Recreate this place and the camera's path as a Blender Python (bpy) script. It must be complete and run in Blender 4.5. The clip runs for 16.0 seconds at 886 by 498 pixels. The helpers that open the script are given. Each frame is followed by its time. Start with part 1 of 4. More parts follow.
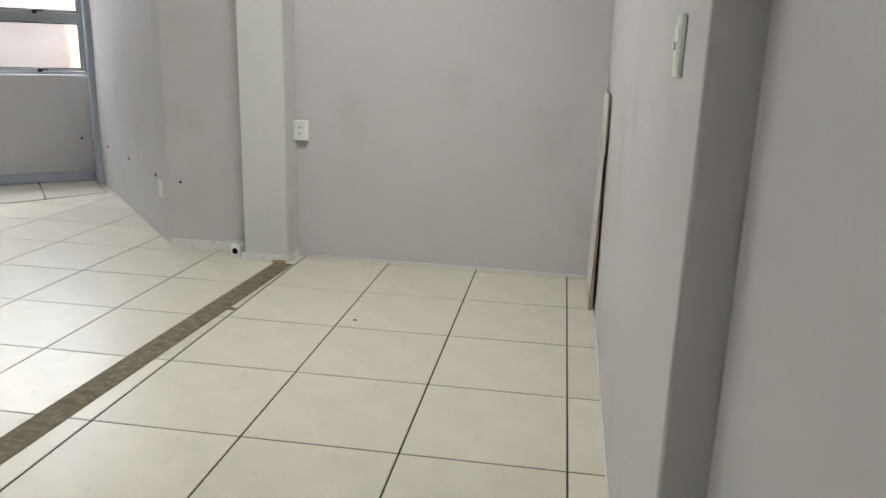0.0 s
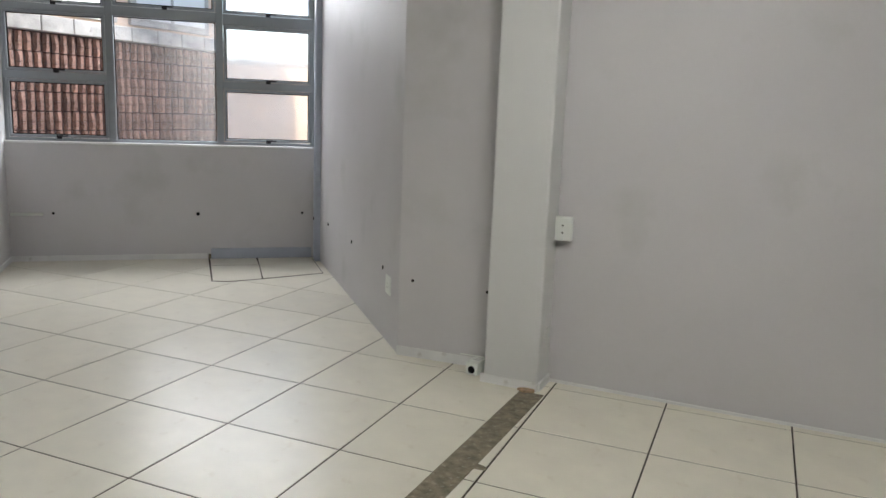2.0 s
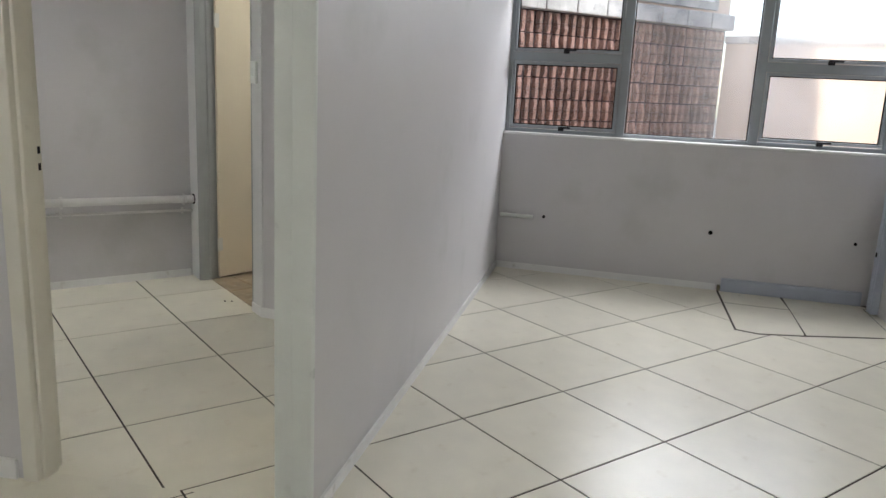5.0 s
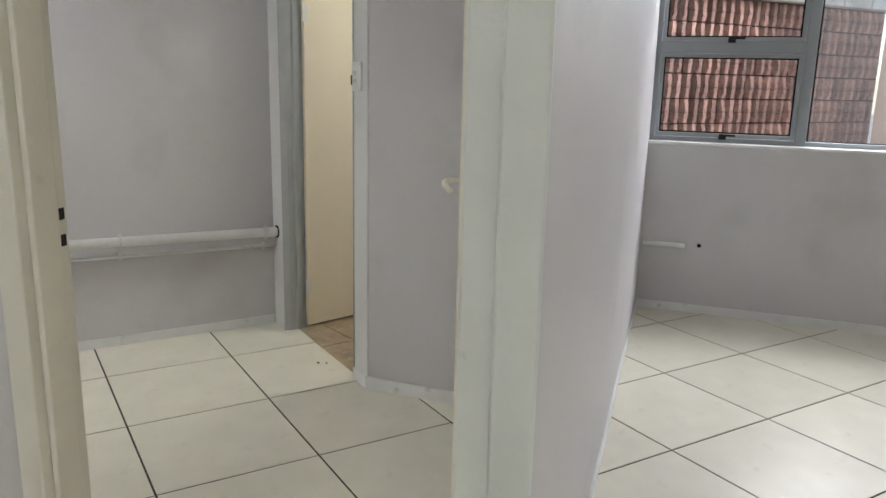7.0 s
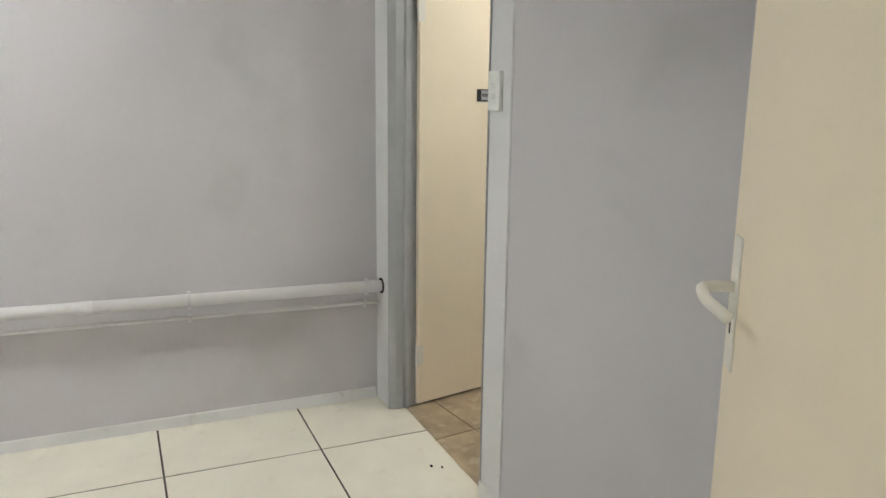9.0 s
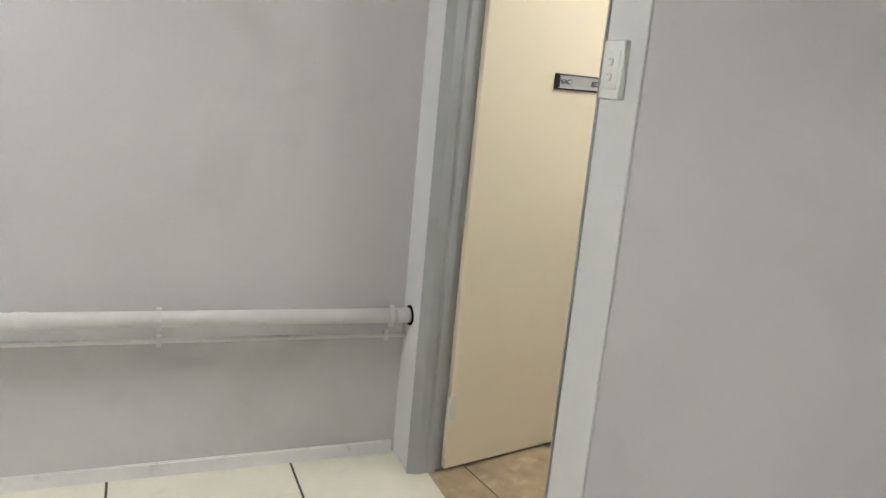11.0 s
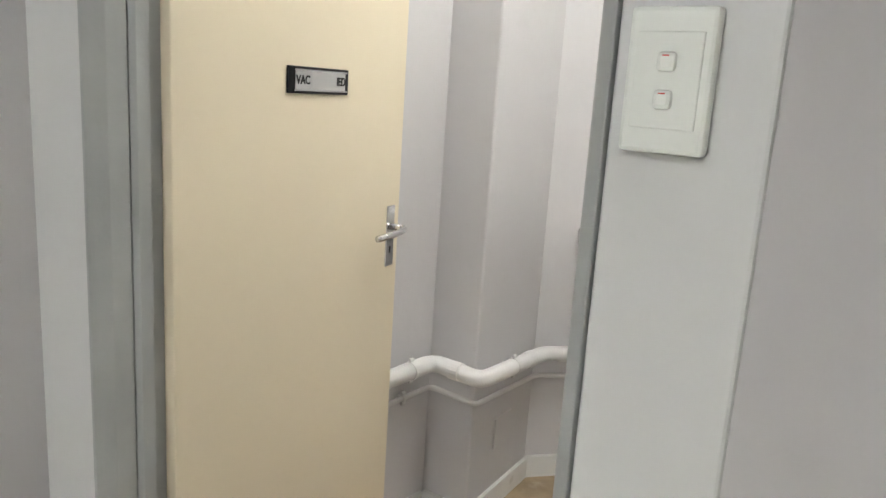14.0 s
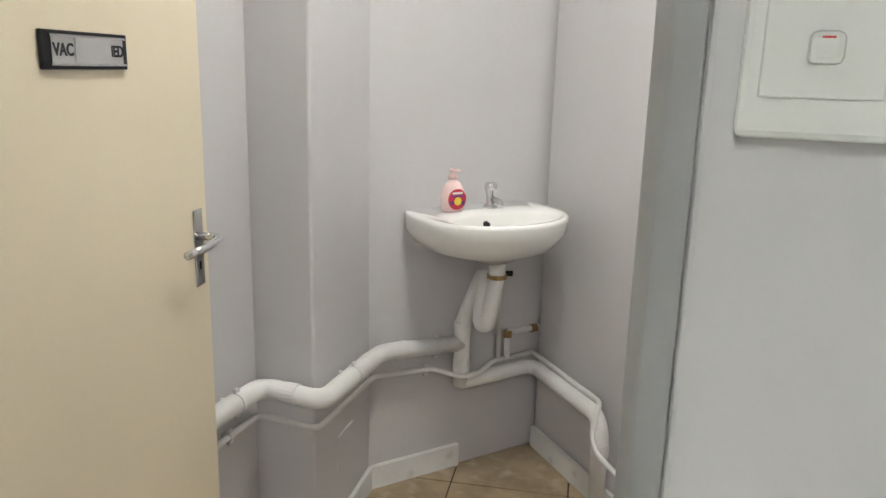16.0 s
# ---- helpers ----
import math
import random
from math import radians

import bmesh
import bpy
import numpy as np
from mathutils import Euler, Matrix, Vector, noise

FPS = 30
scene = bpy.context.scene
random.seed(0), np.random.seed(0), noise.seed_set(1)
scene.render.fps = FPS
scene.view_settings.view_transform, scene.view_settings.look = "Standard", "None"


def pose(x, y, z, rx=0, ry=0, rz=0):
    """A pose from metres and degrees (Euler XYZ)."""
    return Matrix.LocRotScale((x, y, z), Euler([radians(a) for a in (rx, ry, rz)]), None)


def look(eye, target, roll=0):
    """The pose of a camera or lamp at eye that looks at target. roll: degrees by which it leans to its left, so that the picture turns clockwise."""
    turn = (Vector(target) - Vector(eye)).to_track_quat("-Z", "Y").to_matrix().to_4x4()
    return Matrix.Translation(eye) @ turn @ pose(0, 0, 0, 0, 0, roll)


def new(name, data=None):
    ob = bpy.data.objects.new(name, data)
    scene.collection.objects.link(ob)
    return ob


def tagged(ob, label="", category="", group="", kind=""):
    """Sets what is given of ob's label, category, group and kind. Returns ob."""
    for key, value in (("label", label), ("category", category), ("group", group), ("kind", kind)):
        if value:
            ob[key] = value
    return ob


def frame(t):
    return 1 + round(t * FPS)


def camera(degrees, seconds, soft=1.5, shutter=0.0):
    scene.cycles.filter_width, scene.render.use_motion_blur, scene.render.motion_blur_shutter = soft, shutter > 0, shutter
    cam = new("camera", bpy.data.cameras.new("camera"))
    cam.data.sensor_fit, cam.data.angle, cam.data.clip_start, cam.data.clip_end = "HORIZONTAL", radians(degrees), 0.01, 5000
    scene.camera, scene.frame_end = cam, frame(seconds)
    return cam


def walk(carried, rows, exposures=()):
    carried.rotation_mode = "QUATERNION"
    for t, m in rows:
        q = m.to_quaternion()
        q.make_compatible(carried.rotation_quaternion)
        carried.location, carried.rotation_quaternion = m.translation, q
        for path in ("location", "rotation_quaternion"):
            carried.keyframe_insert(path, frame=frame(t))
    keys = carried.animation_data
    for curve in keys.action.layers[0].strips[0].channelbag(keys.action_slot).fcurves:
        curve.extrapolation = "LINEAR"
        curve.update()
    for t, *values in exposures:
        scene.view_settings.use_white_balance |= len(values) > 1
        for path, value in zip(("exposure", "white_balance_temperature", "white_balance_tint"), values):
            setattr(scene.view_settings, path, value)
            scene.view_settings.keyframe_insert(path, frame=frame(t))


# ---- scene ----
cam = camera(60.8, 16.0)
METRES, EYE, TILT, LEAN, TURN = 8.2, 1.5, 0.0, 0.0, 8.3
PATH = [
    (0, (-0.321, 0.327, 1.405), (-0.609, 2.241, 0.901), 1.7),
    (0.5, (-0.461, 0.597, 1.419), (-0.788, 2.5, 0.9), 1.4),
    (0.8, (-0.52, 0.79, 1.437), (-0.93, 2.683, 0.94), 1.7),
    (1, (-0.571, 0.885, 1.445), (-1.043, 2.776, 0.997), 2.4),
    (1.5, (-0.774, 1.087, 1.454), (-1.374, 2.956, 1.073), 3.2),
    (2, (-1.087, 1.243, 1.469), (-1.844, 3.059, 1.111), 2.2),
    (2.5, (-1.341, 1.436, 1.444), (-2.333, 3.135, 1.084), 2.1),
    (3, (-1.57, 1.611, 1.437), (-2.733, 3.198, 1.079), 3.2),
    (3.5, (-1.856, 1.704, 1.431), (-3.085, 3.238, 1.059), 3.0),
    (4, (-2.122, 1.792, 1.424), (-3.45, 3.232, 1.017), 2.3),
    (4.5, (-2.395, 1.957, 1.424), (-3.893, 3.209, 0.991), 2.9),
    (5, (-2.67, 2.036, 1.416), (-4.248, 3.187, 0.988), 2.7),
    (5.2, (-2.795, 2.046, 1.421), (-4.379, 3.19, 0.994), 2.3),
    (7.3, (-3.922, 2.342, 1.426), (-5.598, 3.339, 0.982), 1.4),
    (7.5, (-4.02, 2.377, 1.421), (-5.703, 3.361, 0.974), 1.5),
    (8, (-4.265, 2.518, 1.43), (-6.007, 3.395, 0.985), 2.1),
    (8.5, (-4.469, 2.591, 1.428), (-6.25, 3.395, 1.006), 1.7),
    (9, (-4.709, 2.596, 1.429), (-6.503, 3.38, 1.017), 0.7),
    (9.2, (-4.794, 2.608, 1.423), (-6.593, 3.375, 1.005), 0.4),
    (11.3, (-5.607, 2.821, 1.37), (-7.408, 3.576, 0.939), 5.5),
    (11.5, (-5.705, 2.859, 1.374), (-7.513, 3.597, 0.94), 4.7),
    (12, (-5.933, 2.915, 1.368), (-7.694, 3.746, 0.912), 4.5),
    (12.5, (-6.182, 2.888, 1.382), (-7.774, 4.004, 0.911), 4.0),
    (13, (-6.352, 2.905, 1.393), (-7.813, 4.19, 0.929), 3.8),
    (13.5, (-6.518, 3.004, 1.407), (-7.854, 4.427, 0.97), 3.7),
    (14, (-6.634, 3.068, 1.41), (-7.787, 4.648, 0.994), 3.7),
    (14.5, (-6.765, 3.066, 1.407), (-7.644, 4.813, 0.987), 3.3),
    (15, (-6.823, 3.075, 1.405), (-7.449, 4.923, 0.964), 3.8),
    (15.5, (-6.872, 3.142, 1.404), (-7.431, 5.008, 0.953), 2.2),
    (16, (-6.933, 3.28, 1.398), (-7.553, 5.123, 0.93), 1.5),
]
walk(cam, [(t, look(eye, target, roll)) for t, eye, target, roll in PATH], [(0.0, 1.45), (1.0, 1.32), (2.5, 1.1), (5.2, 1.15), (7.4, 1.48), (8.5, 1.7), (12.0, 1.92), (14.0, 1.82), (16.0, 1.68)])

# ---- world, sun, lamps ----
world = bpy.data.worlds.new("sky")
scene.world = world
world.use_nodes = True
_nt = world.node_tree
_sky = _nt.nodes.new("ShaderNodeTexSky")
_sky.sky_type, _sky.sun_disc = "NISHITA", False
_sky.sun_elevation, _sky.sun_rotation = radians(50), radians(200)
_bg = _nt.nodes["Background"]
_nt.links.new(_sky.outputs[0], _bg.inputs[0])
_bg.inputs[1].default_value = 0.15
_sun = new("sun", bpy.data.lights.new("sun", "SUN"))
_sun.data.energy, _sun.data.angle, _sun.data.color = 3.5, radians(0.5), (1.0, 0.95, 0.87)
_sun.matrix_world = look((0, 0, 10), (-0.0 + 10 * math.cos(radians(50)) * 0.35, 10 * math.cos(radians(50)) * 0.93, 10 - 10 * math.sin(radians(50))))

# added unseen area lamp above the yard, stands in for sky light through the window
_day = new("added_sky_lamp", bpy.data.lights.new("added_sky_lamp", "AREA"))
_day.data.shape, _day.data.size, _day.data.size_y = "RECTANGLE", 2.8, 1.3
_day.data.energy, _day.data.color = 82.0, (0.93, 0.95, 1.0)
_day.matrix_world = look((-6.30, 8.05, 3.12), (-5.75, 5.2, 0.8))


# ---- materials ----
def material(name, colour, rough=0.6, metal=0.0, spots=0.06, scale=3.0, fine=60.0, bump=0.08, spec=0.5, stain=None, stain_at=0.62, random_piece=0.0):
    m = bpy.data.materials.new(name)
    m.use_nodes = True
    nt = m.node_tree
    b = nt.nodes["Principled BSDF"]
    b.inputs["Roughness"].default_value = rough
    b.inputs["Metallic"].default_value = metal
    b.inputs["Specular IOR Level"].default_value = spec
    geo = nt.nodes.new("ShaderNodeTexCoord")
    n1 = nt.nodes.new("ShaderNodeTexNoise")
    n1.inputs["Scale"].default_value, n1.inputs["Detail"].default_value = scale, 5
    n2 = nt.nodes.new("ShaderNodeTexNoise")
    n2.inputs["Scale"].default_value, n2.inputs["Detail"].default_value = fine, 4
    for n in (n1, n2):
        nt.links.new(geo.outputs["Object"], n.inputs["Vector"])
    r = nt.nodes.new("ShaderNodeValToRGB")
    r.color_ramp.elements[0].position, r.color_ramp.elements[1].position = 0.3, 0.7
    r.color_ramp.elements[0].color = (*[c * (1 - spots) for c in colour], 1)
    r.color_ramp.elements[1].color = (*[min(1, c * (1 + spots)) for c in colour], 1)
    nt.links.new(n1.outputs["Fac"], r.inputs["Fac"])
    out = r.outputs["Color"]
    if stain:
        n3 = nt.nodes.new("ShaderNodeTexNoise")
        n3.inputs["Scale"].default_value, n3.inputs["Detail"].default_value = scale * 1.7, 8
        nt.links.new(geo.outputs["Object"], n3.inputs["Vector"])
        s = nt.nodes.new("ShaderNodeMapRange")
        s.inputs["From Min"].default_value, s.inputs["From Max"].default_value = stain_at, stain_at + 0.18
        nt.links.new(n3.outputs["Fac"], s.inputs["Value"])
        mix = nt.nodes.new("ShaderNodeMix")
        mix.data_type = "RGBA"
        mix.inputs["B"].default_value = (*stain, 1)
        nt.links.new(s.outputs["Result"], mix.inputs["Factor"])
        nt.links.new(out, mix.inputs["A"])
        out = mix.outputs["Result"]
    if random_piece:
        oi = nt.nodes.new("ShaderNodeObjectInfo")
        mr = nt.nodes.new("ShaderNodeMapRange")
        mr.inputs["To Min"].default_value, mr.inputs["To Max"].default_value = 1 - random_piece, 1 + random_piece
        nt.links.new(oi.outputs["Random"], mr.inputs["Value"])
        hs = nt.nodes.new("ShaderNodeHueSaturation")
        nt.links.new(mr.outputs["Result"], hs.inputs["Value"])
        nt.links.new(out, hs.inputs["Color"])
        out = hs.outputs["Color"]
    nt.links.new(out, b.inputs["Base Color"])
    rr = nt.nodes.new("ShaderNodeMapRange")
    rr.inputs["To Min"].default_value, rr.inputs["To Max"].default_value = max(0.02, rough - 0.08), min(1, rough + 0.08)
    nt.links.new(n1.outputs["Fac"], rr.inputs["Value"])
    nt.links.new(rr.outputs["Result"], b.inputs["Roughness"])
    if bump:
        bp = nt.nodes.new("ShaderNodeBump")
        bp.inputs["Strength"].default_value, bp.inputs["Distance"].default_value = bump, 0.01
        nt.links.new(n2.outputs["Fac"], bp.inputs["Height"])
        nt.links.new(bp.outputs["Normal"], b.inputs["Normal"])
    return m


def glass(name, rough=0.0, tint=(1, 1, 1), veil=0.0, veil_colour=(0.8, 0.75, 0.7)):
    m = bpy.data.materials.new(name)
    m.use_nodes = True
    nt = m.node_tree
    b = nt.nodes["Principled BSDF"]
    b.inputs["Base Color"].default_value = (*tint, 1)
    b.inputs["Transmission Weight"].default_value = 1
    b.inputs["Roughness"].default_value = rough
    b.inputs["IOR"].default_value = 1.45
    # mixes a pale translucent veil into the glass
    if veil:
        geo = nt.nodes.new("ShaderNodeTexCoord")
        n = nt.nodes.new("ShaderNodeTexNoise")
        n.inputs["Scale"].default_value = 2.0
        nt.links.new(geo.outputs["Object"], n.inputs["Vector"])
        mr = nt.nodes.new("ShaderNodeMapRange")
        mr.inputs["From Min"].default_value, mr.inputs["From Max"].default_value = 0.35, 0.7
        mr.inputs["To Min"].default_value, mr.inputs["To Max"].default_value = veil * 0.6, veil * 1.4
        nt.links.new(n.outputs["Fac"], mr.inputs["Value"])
        d = nt.nodes.new("ShaderNodeBsdfTranslucent")
        d.inputs["Color"].default_value = (*veil_colour, 1)
        mx = nt.nodes.new("ShaderNodeMixShader")
        nt.links.new(mr.outputs["Result"], mx.inputs[0])
        nt.links.new(b.outputs[0], mx.inputs[1])
        nt.links.new(d.outputs[0], mx.inputs[2])
        nt.links.new(mx.outputs[0], nt.nodes["Material Output"].inputs["Surface"])
    return m


def glow(name, colour, strength):
    m = bpy.data.materials.new(name)
    m.use_nodes = True
    b = m.node_tree.nodes["Principled BSDF"]
    b.inputs["Base Color"].default_value = (0.9, 0.9, 0.9, 1)
    b.inputs["Emission Color"].default_value = (*colour, 1)
    b.inputs["Emission Strength"].default_value = strength
    return m


PAINT = material("wall_paint", (0.612, 0.598, 0.608), 0.5, spots=0.035, scale=1.3, fine=38, bump=0.09, stain=(0.54, 0.535, 0.53), stain_at=0.58)
COLUMN_PAINT = material("column_paint", (0.67, 0.675, 0.665), 0.42, spots=0.03, scale=2, fine=40, bump=0.07)
CEIL = material("ceiling_paint", (0.78, 0.78, 0.77), 0.8, spots=0.02)
TRIM = material("skirting_paint", (0.78, 0.78, 0.77), 0.4, spots=0.05, scale=6, stain=(0.5, 0.48, 0.43), stain_at=0.66)
FRAME_WHITE = material("frame_gloss_paint", (0.68, 0.71, 0.68), 0.3, spots=0.05, scale=5, fine=16, bump=0.5, stain=(0.52, 0.54, 0.50), stain_at=0.66)
FRAME_CREAM = material("frame_cream_paint", (0.72, 0.70, 0.62), 0.38, spots=0.05, scale=5, fine=25, bump=0.2, stain=(0.5, 0.46, 0.38), stain_at=0.67)
STEEL_PAINT = material("steel_frame_paint", (0.38, 0.395, 0.39), 0.35, spots=0.05, scale=8)
DOOR = material("cream_door_paint", (0.80, 0.71, 0.54), 0.4, spots=0.025, scale=2, fine=50, bump=0.05)
TILE = material("cream_floor_tile", (0.74, 0.71, 0.60), 0.31, spots=0.05, scale=5, fine=90, bump=0.02, stain=(0.63, 0.58, 0.46), stain_at=0.61, random_piece=0.035)
GROUT = material("dark_grout", (0.055, 0.045, 0.033), 0.9, spots=0.25, scale=9)
STRIP = material("rough_cement", (0.20, 0.175, 0.12), 0.9, spots=0.35, scale=22, fine=120, bump=0.6, stain=(0.36, 0.33, 0.26), stain_at=0.58)
BROWN_TILE = material("brown_floor_tile", (0.34, 0.26, 0.165), 0.35, spots=0.28, scale=9, fine=50, bump=0.05, stain=(0.46, 0.38, 0.27), stain_at=0.55, random_piece=0.06)
PIPE = material("white_pipe_paint", (0.76, 0.75, 0.74), 0.4, spots=0.05, scale=8, fine=30, bump=0.1)
PLASTIC = material("white_plastic", (0.83, 0.86, 0.81), 0.3, spots=0.015, bump=0.0)
CERAMIC = material("white_ceramic", (0.85, 0.85, 0.83), 0.08, spots=0.01, bump=0.0)
CHROME = material("chrome", (0.70, 0.70, 0.71), 0.10, metal=1.0, spots=0.02, bump=0.0)
DARK = material("dark_hole", (0.006, 0.006, 0.006), 0.95, spots=0.1, bump=0.0, spec=0.05)
BLACK = material("black_plastic", (0.015, 0.015, 0.016), 0.4, spots=0.1, bump=0.0, spec=0.2)
ALU = material("window_aluminium", (0.33, 0.36, 0.38), 0.38, metal=0.4, spots=0.04, scale=7)
BLUE_GREY = material("trunking_grey", (0.44, 0.48, 0.56), 0.4, spots=0.05, scale=6)
CHIP = material("chipboard_edge", (0.36, 0.25, 0.15), 0.85, spots=0.3, scale=60)
BOARD = material("white_board", (0.78, 0.78, 0.76), 0.4, spots=0.03)
# backing brick in near-black: the shade of the gaps is put into its colour
BRICK_GAPS = material("brick_gap_shade", (0.045, 0.016, 0.012), 0.9, spots=0.35, scale=9, fine=40, bump=0.9, stain=(0.06, 0.04, 0.035), stain_at=0.58, random_piece=0.2)
BRICK_FACE = material("split_brick_face", (0.30, 0.175, 0.135), 0.9, spots=0.4, scale=14, fine=45, bump=0.9, stain=(0.07, 0.04, 0.034), stain_at=0.56, random_piece=0.3)
LEDGE = material("old_concrete", (0.42, 0.40, 0.37), 0.85, spots=0.3, scale=6, fine=50, bump=0.4, stain=(0.16, 0.15, 0.14), stain_at=0.6)
ORANGE = material("orange_plaster", (0.70, 0.53, 0.40), 0.85, spots=0.08, scale=2, fine=35, bump=0.3, stain=(0.58, 0.41, 0.31), stain_at=0.58)
GLASS = glass("clear_glass")
MILKY = glass("milky_glass", 0.02, veil=0.12)
# the pale veil of this pane grows along its local x
_n = MILKY.node_tree
_x = _n.nodes.new("ShaderNodeSeparateXYZ")
_n.links.new(_n.nodes["Texture Coordinate"].outputs["Object"], _x.inputs[0])
_r = _n.nodes.new("ShaderNodeMapRange")
_r.inputs["From Min"].default_value, _r.inputs["From Max"].default_value = 1.25, 1.80
_r.inputs["To Min"].default_value, _r.inputs["To Max"].default_value = 0.03, 0.12
_n.links.new(_x.outputs["X"], _r.inputs["Value"])
_n.links.new(_r.outputs["Result"], _n.nodes["Mix Shader"].inputs[0])
FROST = glass("obscured_glass", 0.12, veil=0.09, veil_colour=(0.92, 0.9, 0.88))
GROUND = material("asphalt_yard", (0.12, 0.115, 0.11), 0.9, spots=0.2)
GREY_CARD = material("grey_card", (0.46, 0.46, 0.46), 0.5, spots=0.03)
PINK = material("pink_soap", (0.84, 0.64, 0.62), 0.15, spots=0.03, bump=0.0)
RED_LABEL = material("red_label", (0.55, 0.03, 0.06), 0.4, bump=0.0)
YELLOW = material("yellow_label", (0.80, 0.62, 0.05), 0.4, bump=0.0)
PURPLE = material("purple_label", (0.13, 0.04, 0.20), 0.4, bump=0.0)
CLEAR_PLASTIC = glass("clear_plastic", 0.15, (1.0, 0.86, 0.85))
RED = material("red_mark", (0.6, 0.05, 0.04), 0.4, bump=0.0)
BRASS = material("corroded_brass", (0.35, 0.22, 0.10), 0.5, metal=0.5, spots=0.3, scale=60)
LAMP = glow("lamp_diffuser", (0.99, 0.98, 0.95), 14.0)
LAMP_C = glow("corridor_lamp_diffuser", (0.96, 0.97, 0.96), 13.5)
LAMP_WARM = glow("bath_lamp_diffuser", (0.97, 0.965, 0.90), 30.0)


# ---- builders ----
def finish(name, bm, mat, parent=None, label="", smooth=False):
    bmesh.ops.recalc_face_normals(bm, faces=bm.faces)
    me = bpy.data.meshes.new(name)
    bm.to_mesh(me)
    bm.free()
    me.materials.append(mat)
    if smooth:
        for p in me.polygons:
            p.use_smooth = True
    ob = new(name, me)
    if parent:
        ob.parent = parent
    if label:
        ob["label"] = label
    return ob


def part(name, bm, mat, parent, label="", smooth=False):
    return finish(name, bm, mat, parent, label, smooth)


def base(name, m=None):
    ob = new(name)
    ob.empty_display_size = 0.1
    if m is not None:
        ob.matrix_world = m
    return ob


def box(x0, y0, z0, x1, y1, z1, bevel=0.0, bm=None):
    bm = bm or bmesh.new()
    made = bmesh.ops.create_cube(bm, size=1)["verts"]
    for v in made:
        v.co = Vector(((x0 + x1) / 2 + v.co.x * (x1 - x0), (y0 + y1) / 2 + v.co.y * (y1 - y0), (z0 + z1) / 2 + v.co.z * (z1 - z0)))
    if bevel:
        es = list({e for v in made for e in v.link_edges})
        bmesh.ops.bevel(bm, geom=es, offset=bevel, segments=2, affect="EDGES", profile=0.5)
    return bm


def prism(points, z0, z1, bm=None, bevel=0.0):
    bm = bm or bmesh.new()
    low = [bm.verts.new((x, y, z0)) for x, y in points]
    up = [bm.verts.new((x, y, z1)) for x, y in points]
    bm.faces.new(low[::-1])
    bm.faces.new(up)
    n = len(points)
    sides = []
    for i in range(n):
        f = bm.faces.new((low[i], low[(i + 1) % n], up[(i + 1) % n], up[i]))
        sides.append(f)
    if bevel:
        es = [e for e in bm.edges if abs(e.verts[0].co.z - e.verts[1].co.z) > 0.01]
        bmesh.ops.bevel(bm, geom=es, offset=bevel, segments=2, affect="EDGES", profile=0.5)
    return bm


def rounded(points, radius, steps=5):
    """Polyline with its corners rounded off."""
    pts = [Vector(p) for p in points]
    out = [pts[0]]
    for a, b, c in zip(pts, pts[1:], pts[2:]):
        r = min(radius, (a - b).length * 0.45, (c - b).length * 0.45)
        p, q = b + (a - b).normalized() * r, b + (c - b).normalized() * r
        for i in range(steps + 1):
            t = i / steps
            out.append(p.lerp(b, t).lerp(b.lerp(q, t), t))
    out.append(pts[-1])
    return out


def tube(points, radius, bend=0.0, sides=16, bm=None):
    bm = bm or bmesh.new()
    pts = rounded(points, bend) if bend else [Vector(p) for p in points]
    rings = []
    up = None
    for i, p in enumerate(pts):
        d = (pts[min(i + 1, len(pts) - 1)] - pts[max(i - 1, 0)]).normalized()
        if up is None:
            up = Vector((0, 0, 1)) if abs(d.z) < 0.9 else Vector((1, 0, 0))
        side = d.cross(up).normalized()
        up = side.cross(d).normalized()
        rings.append([bm.verts.new(p + radius * (math.cos(2 * math.pi * k / sides) * side + math.sin(2 * math.pi * k / sides) * up)) for k in range(sides)])
    for a, b in zip(rings, rings[1:]):
        for k in range(sides):
            bm.faces.new((a[k], a[(k + 1) % sides], b[(k + 1) % sides], b[k]))
    bm.faces.new(rings[0][::-1])
    bm.faces.new(rings[-1])
    return bm


def lathe(profile, sides=24, bm=None, at=(0, 0, 0)):
    bm = bm or bmesh.new()
    rings = [[bm.verts.new((at[0] + r * math.cos(2 * math.pi * k / sides), at[1] + r * math.sin(2 * math.pi * k / sides), at[2] + z)) for k in range(sides)] for r, z in profile]
    for a, b in zip(rings, rings[1:]):
        for k in range(sides):
            bm.faces.new((a[k], a[(k + 1) % sides], b[(k + 1) % sides], b[k]))
    bm.faces.new(rings[0][::-1])
    bm.faces.new(rings[-1])
    return bm


def wall_frame(a, b):
    """A pose at a on the floor: local x runs from a to b, local y points to the left of that, z up."""
    return pose(a[0], a[1], 0, 0, 0, math.degrees(math.atan2(b[1] - a[1], b[0] - a[0])))


def structure(ob, label, category):
    return tagged(ob, label, category, kind="structure")


H = 2.75                                  # ceiling height
DOOR_H = 2.04
# corners of the plan
P_END = Vector((-4.69, 3.03))             # free end of the partition, window-room face
W_L = Vector((-7.2, 5.865))               # window wall, corner with the partition
W_R = Vector((-5.09, 7.57))               # window wall, corner with the angled wall
A_0 = Vector((-3.03, 5.237))              # angled wall, near corner
U = (W_L - P_END).normalized()            # along the partition, away
IN = Vector((-0.749, -0.6626))            # through the partition, towards the corridor
WD = (W_R - W_L).normalized()             # along the window wall
WN = Vector((-WD.y, WD.x))                # out through the window
JAMB = Vector((-5.402, 2.338))            # far jamb of the first doorway
DD = (JAMB - (P_END + IN * 0.145)).normalized()
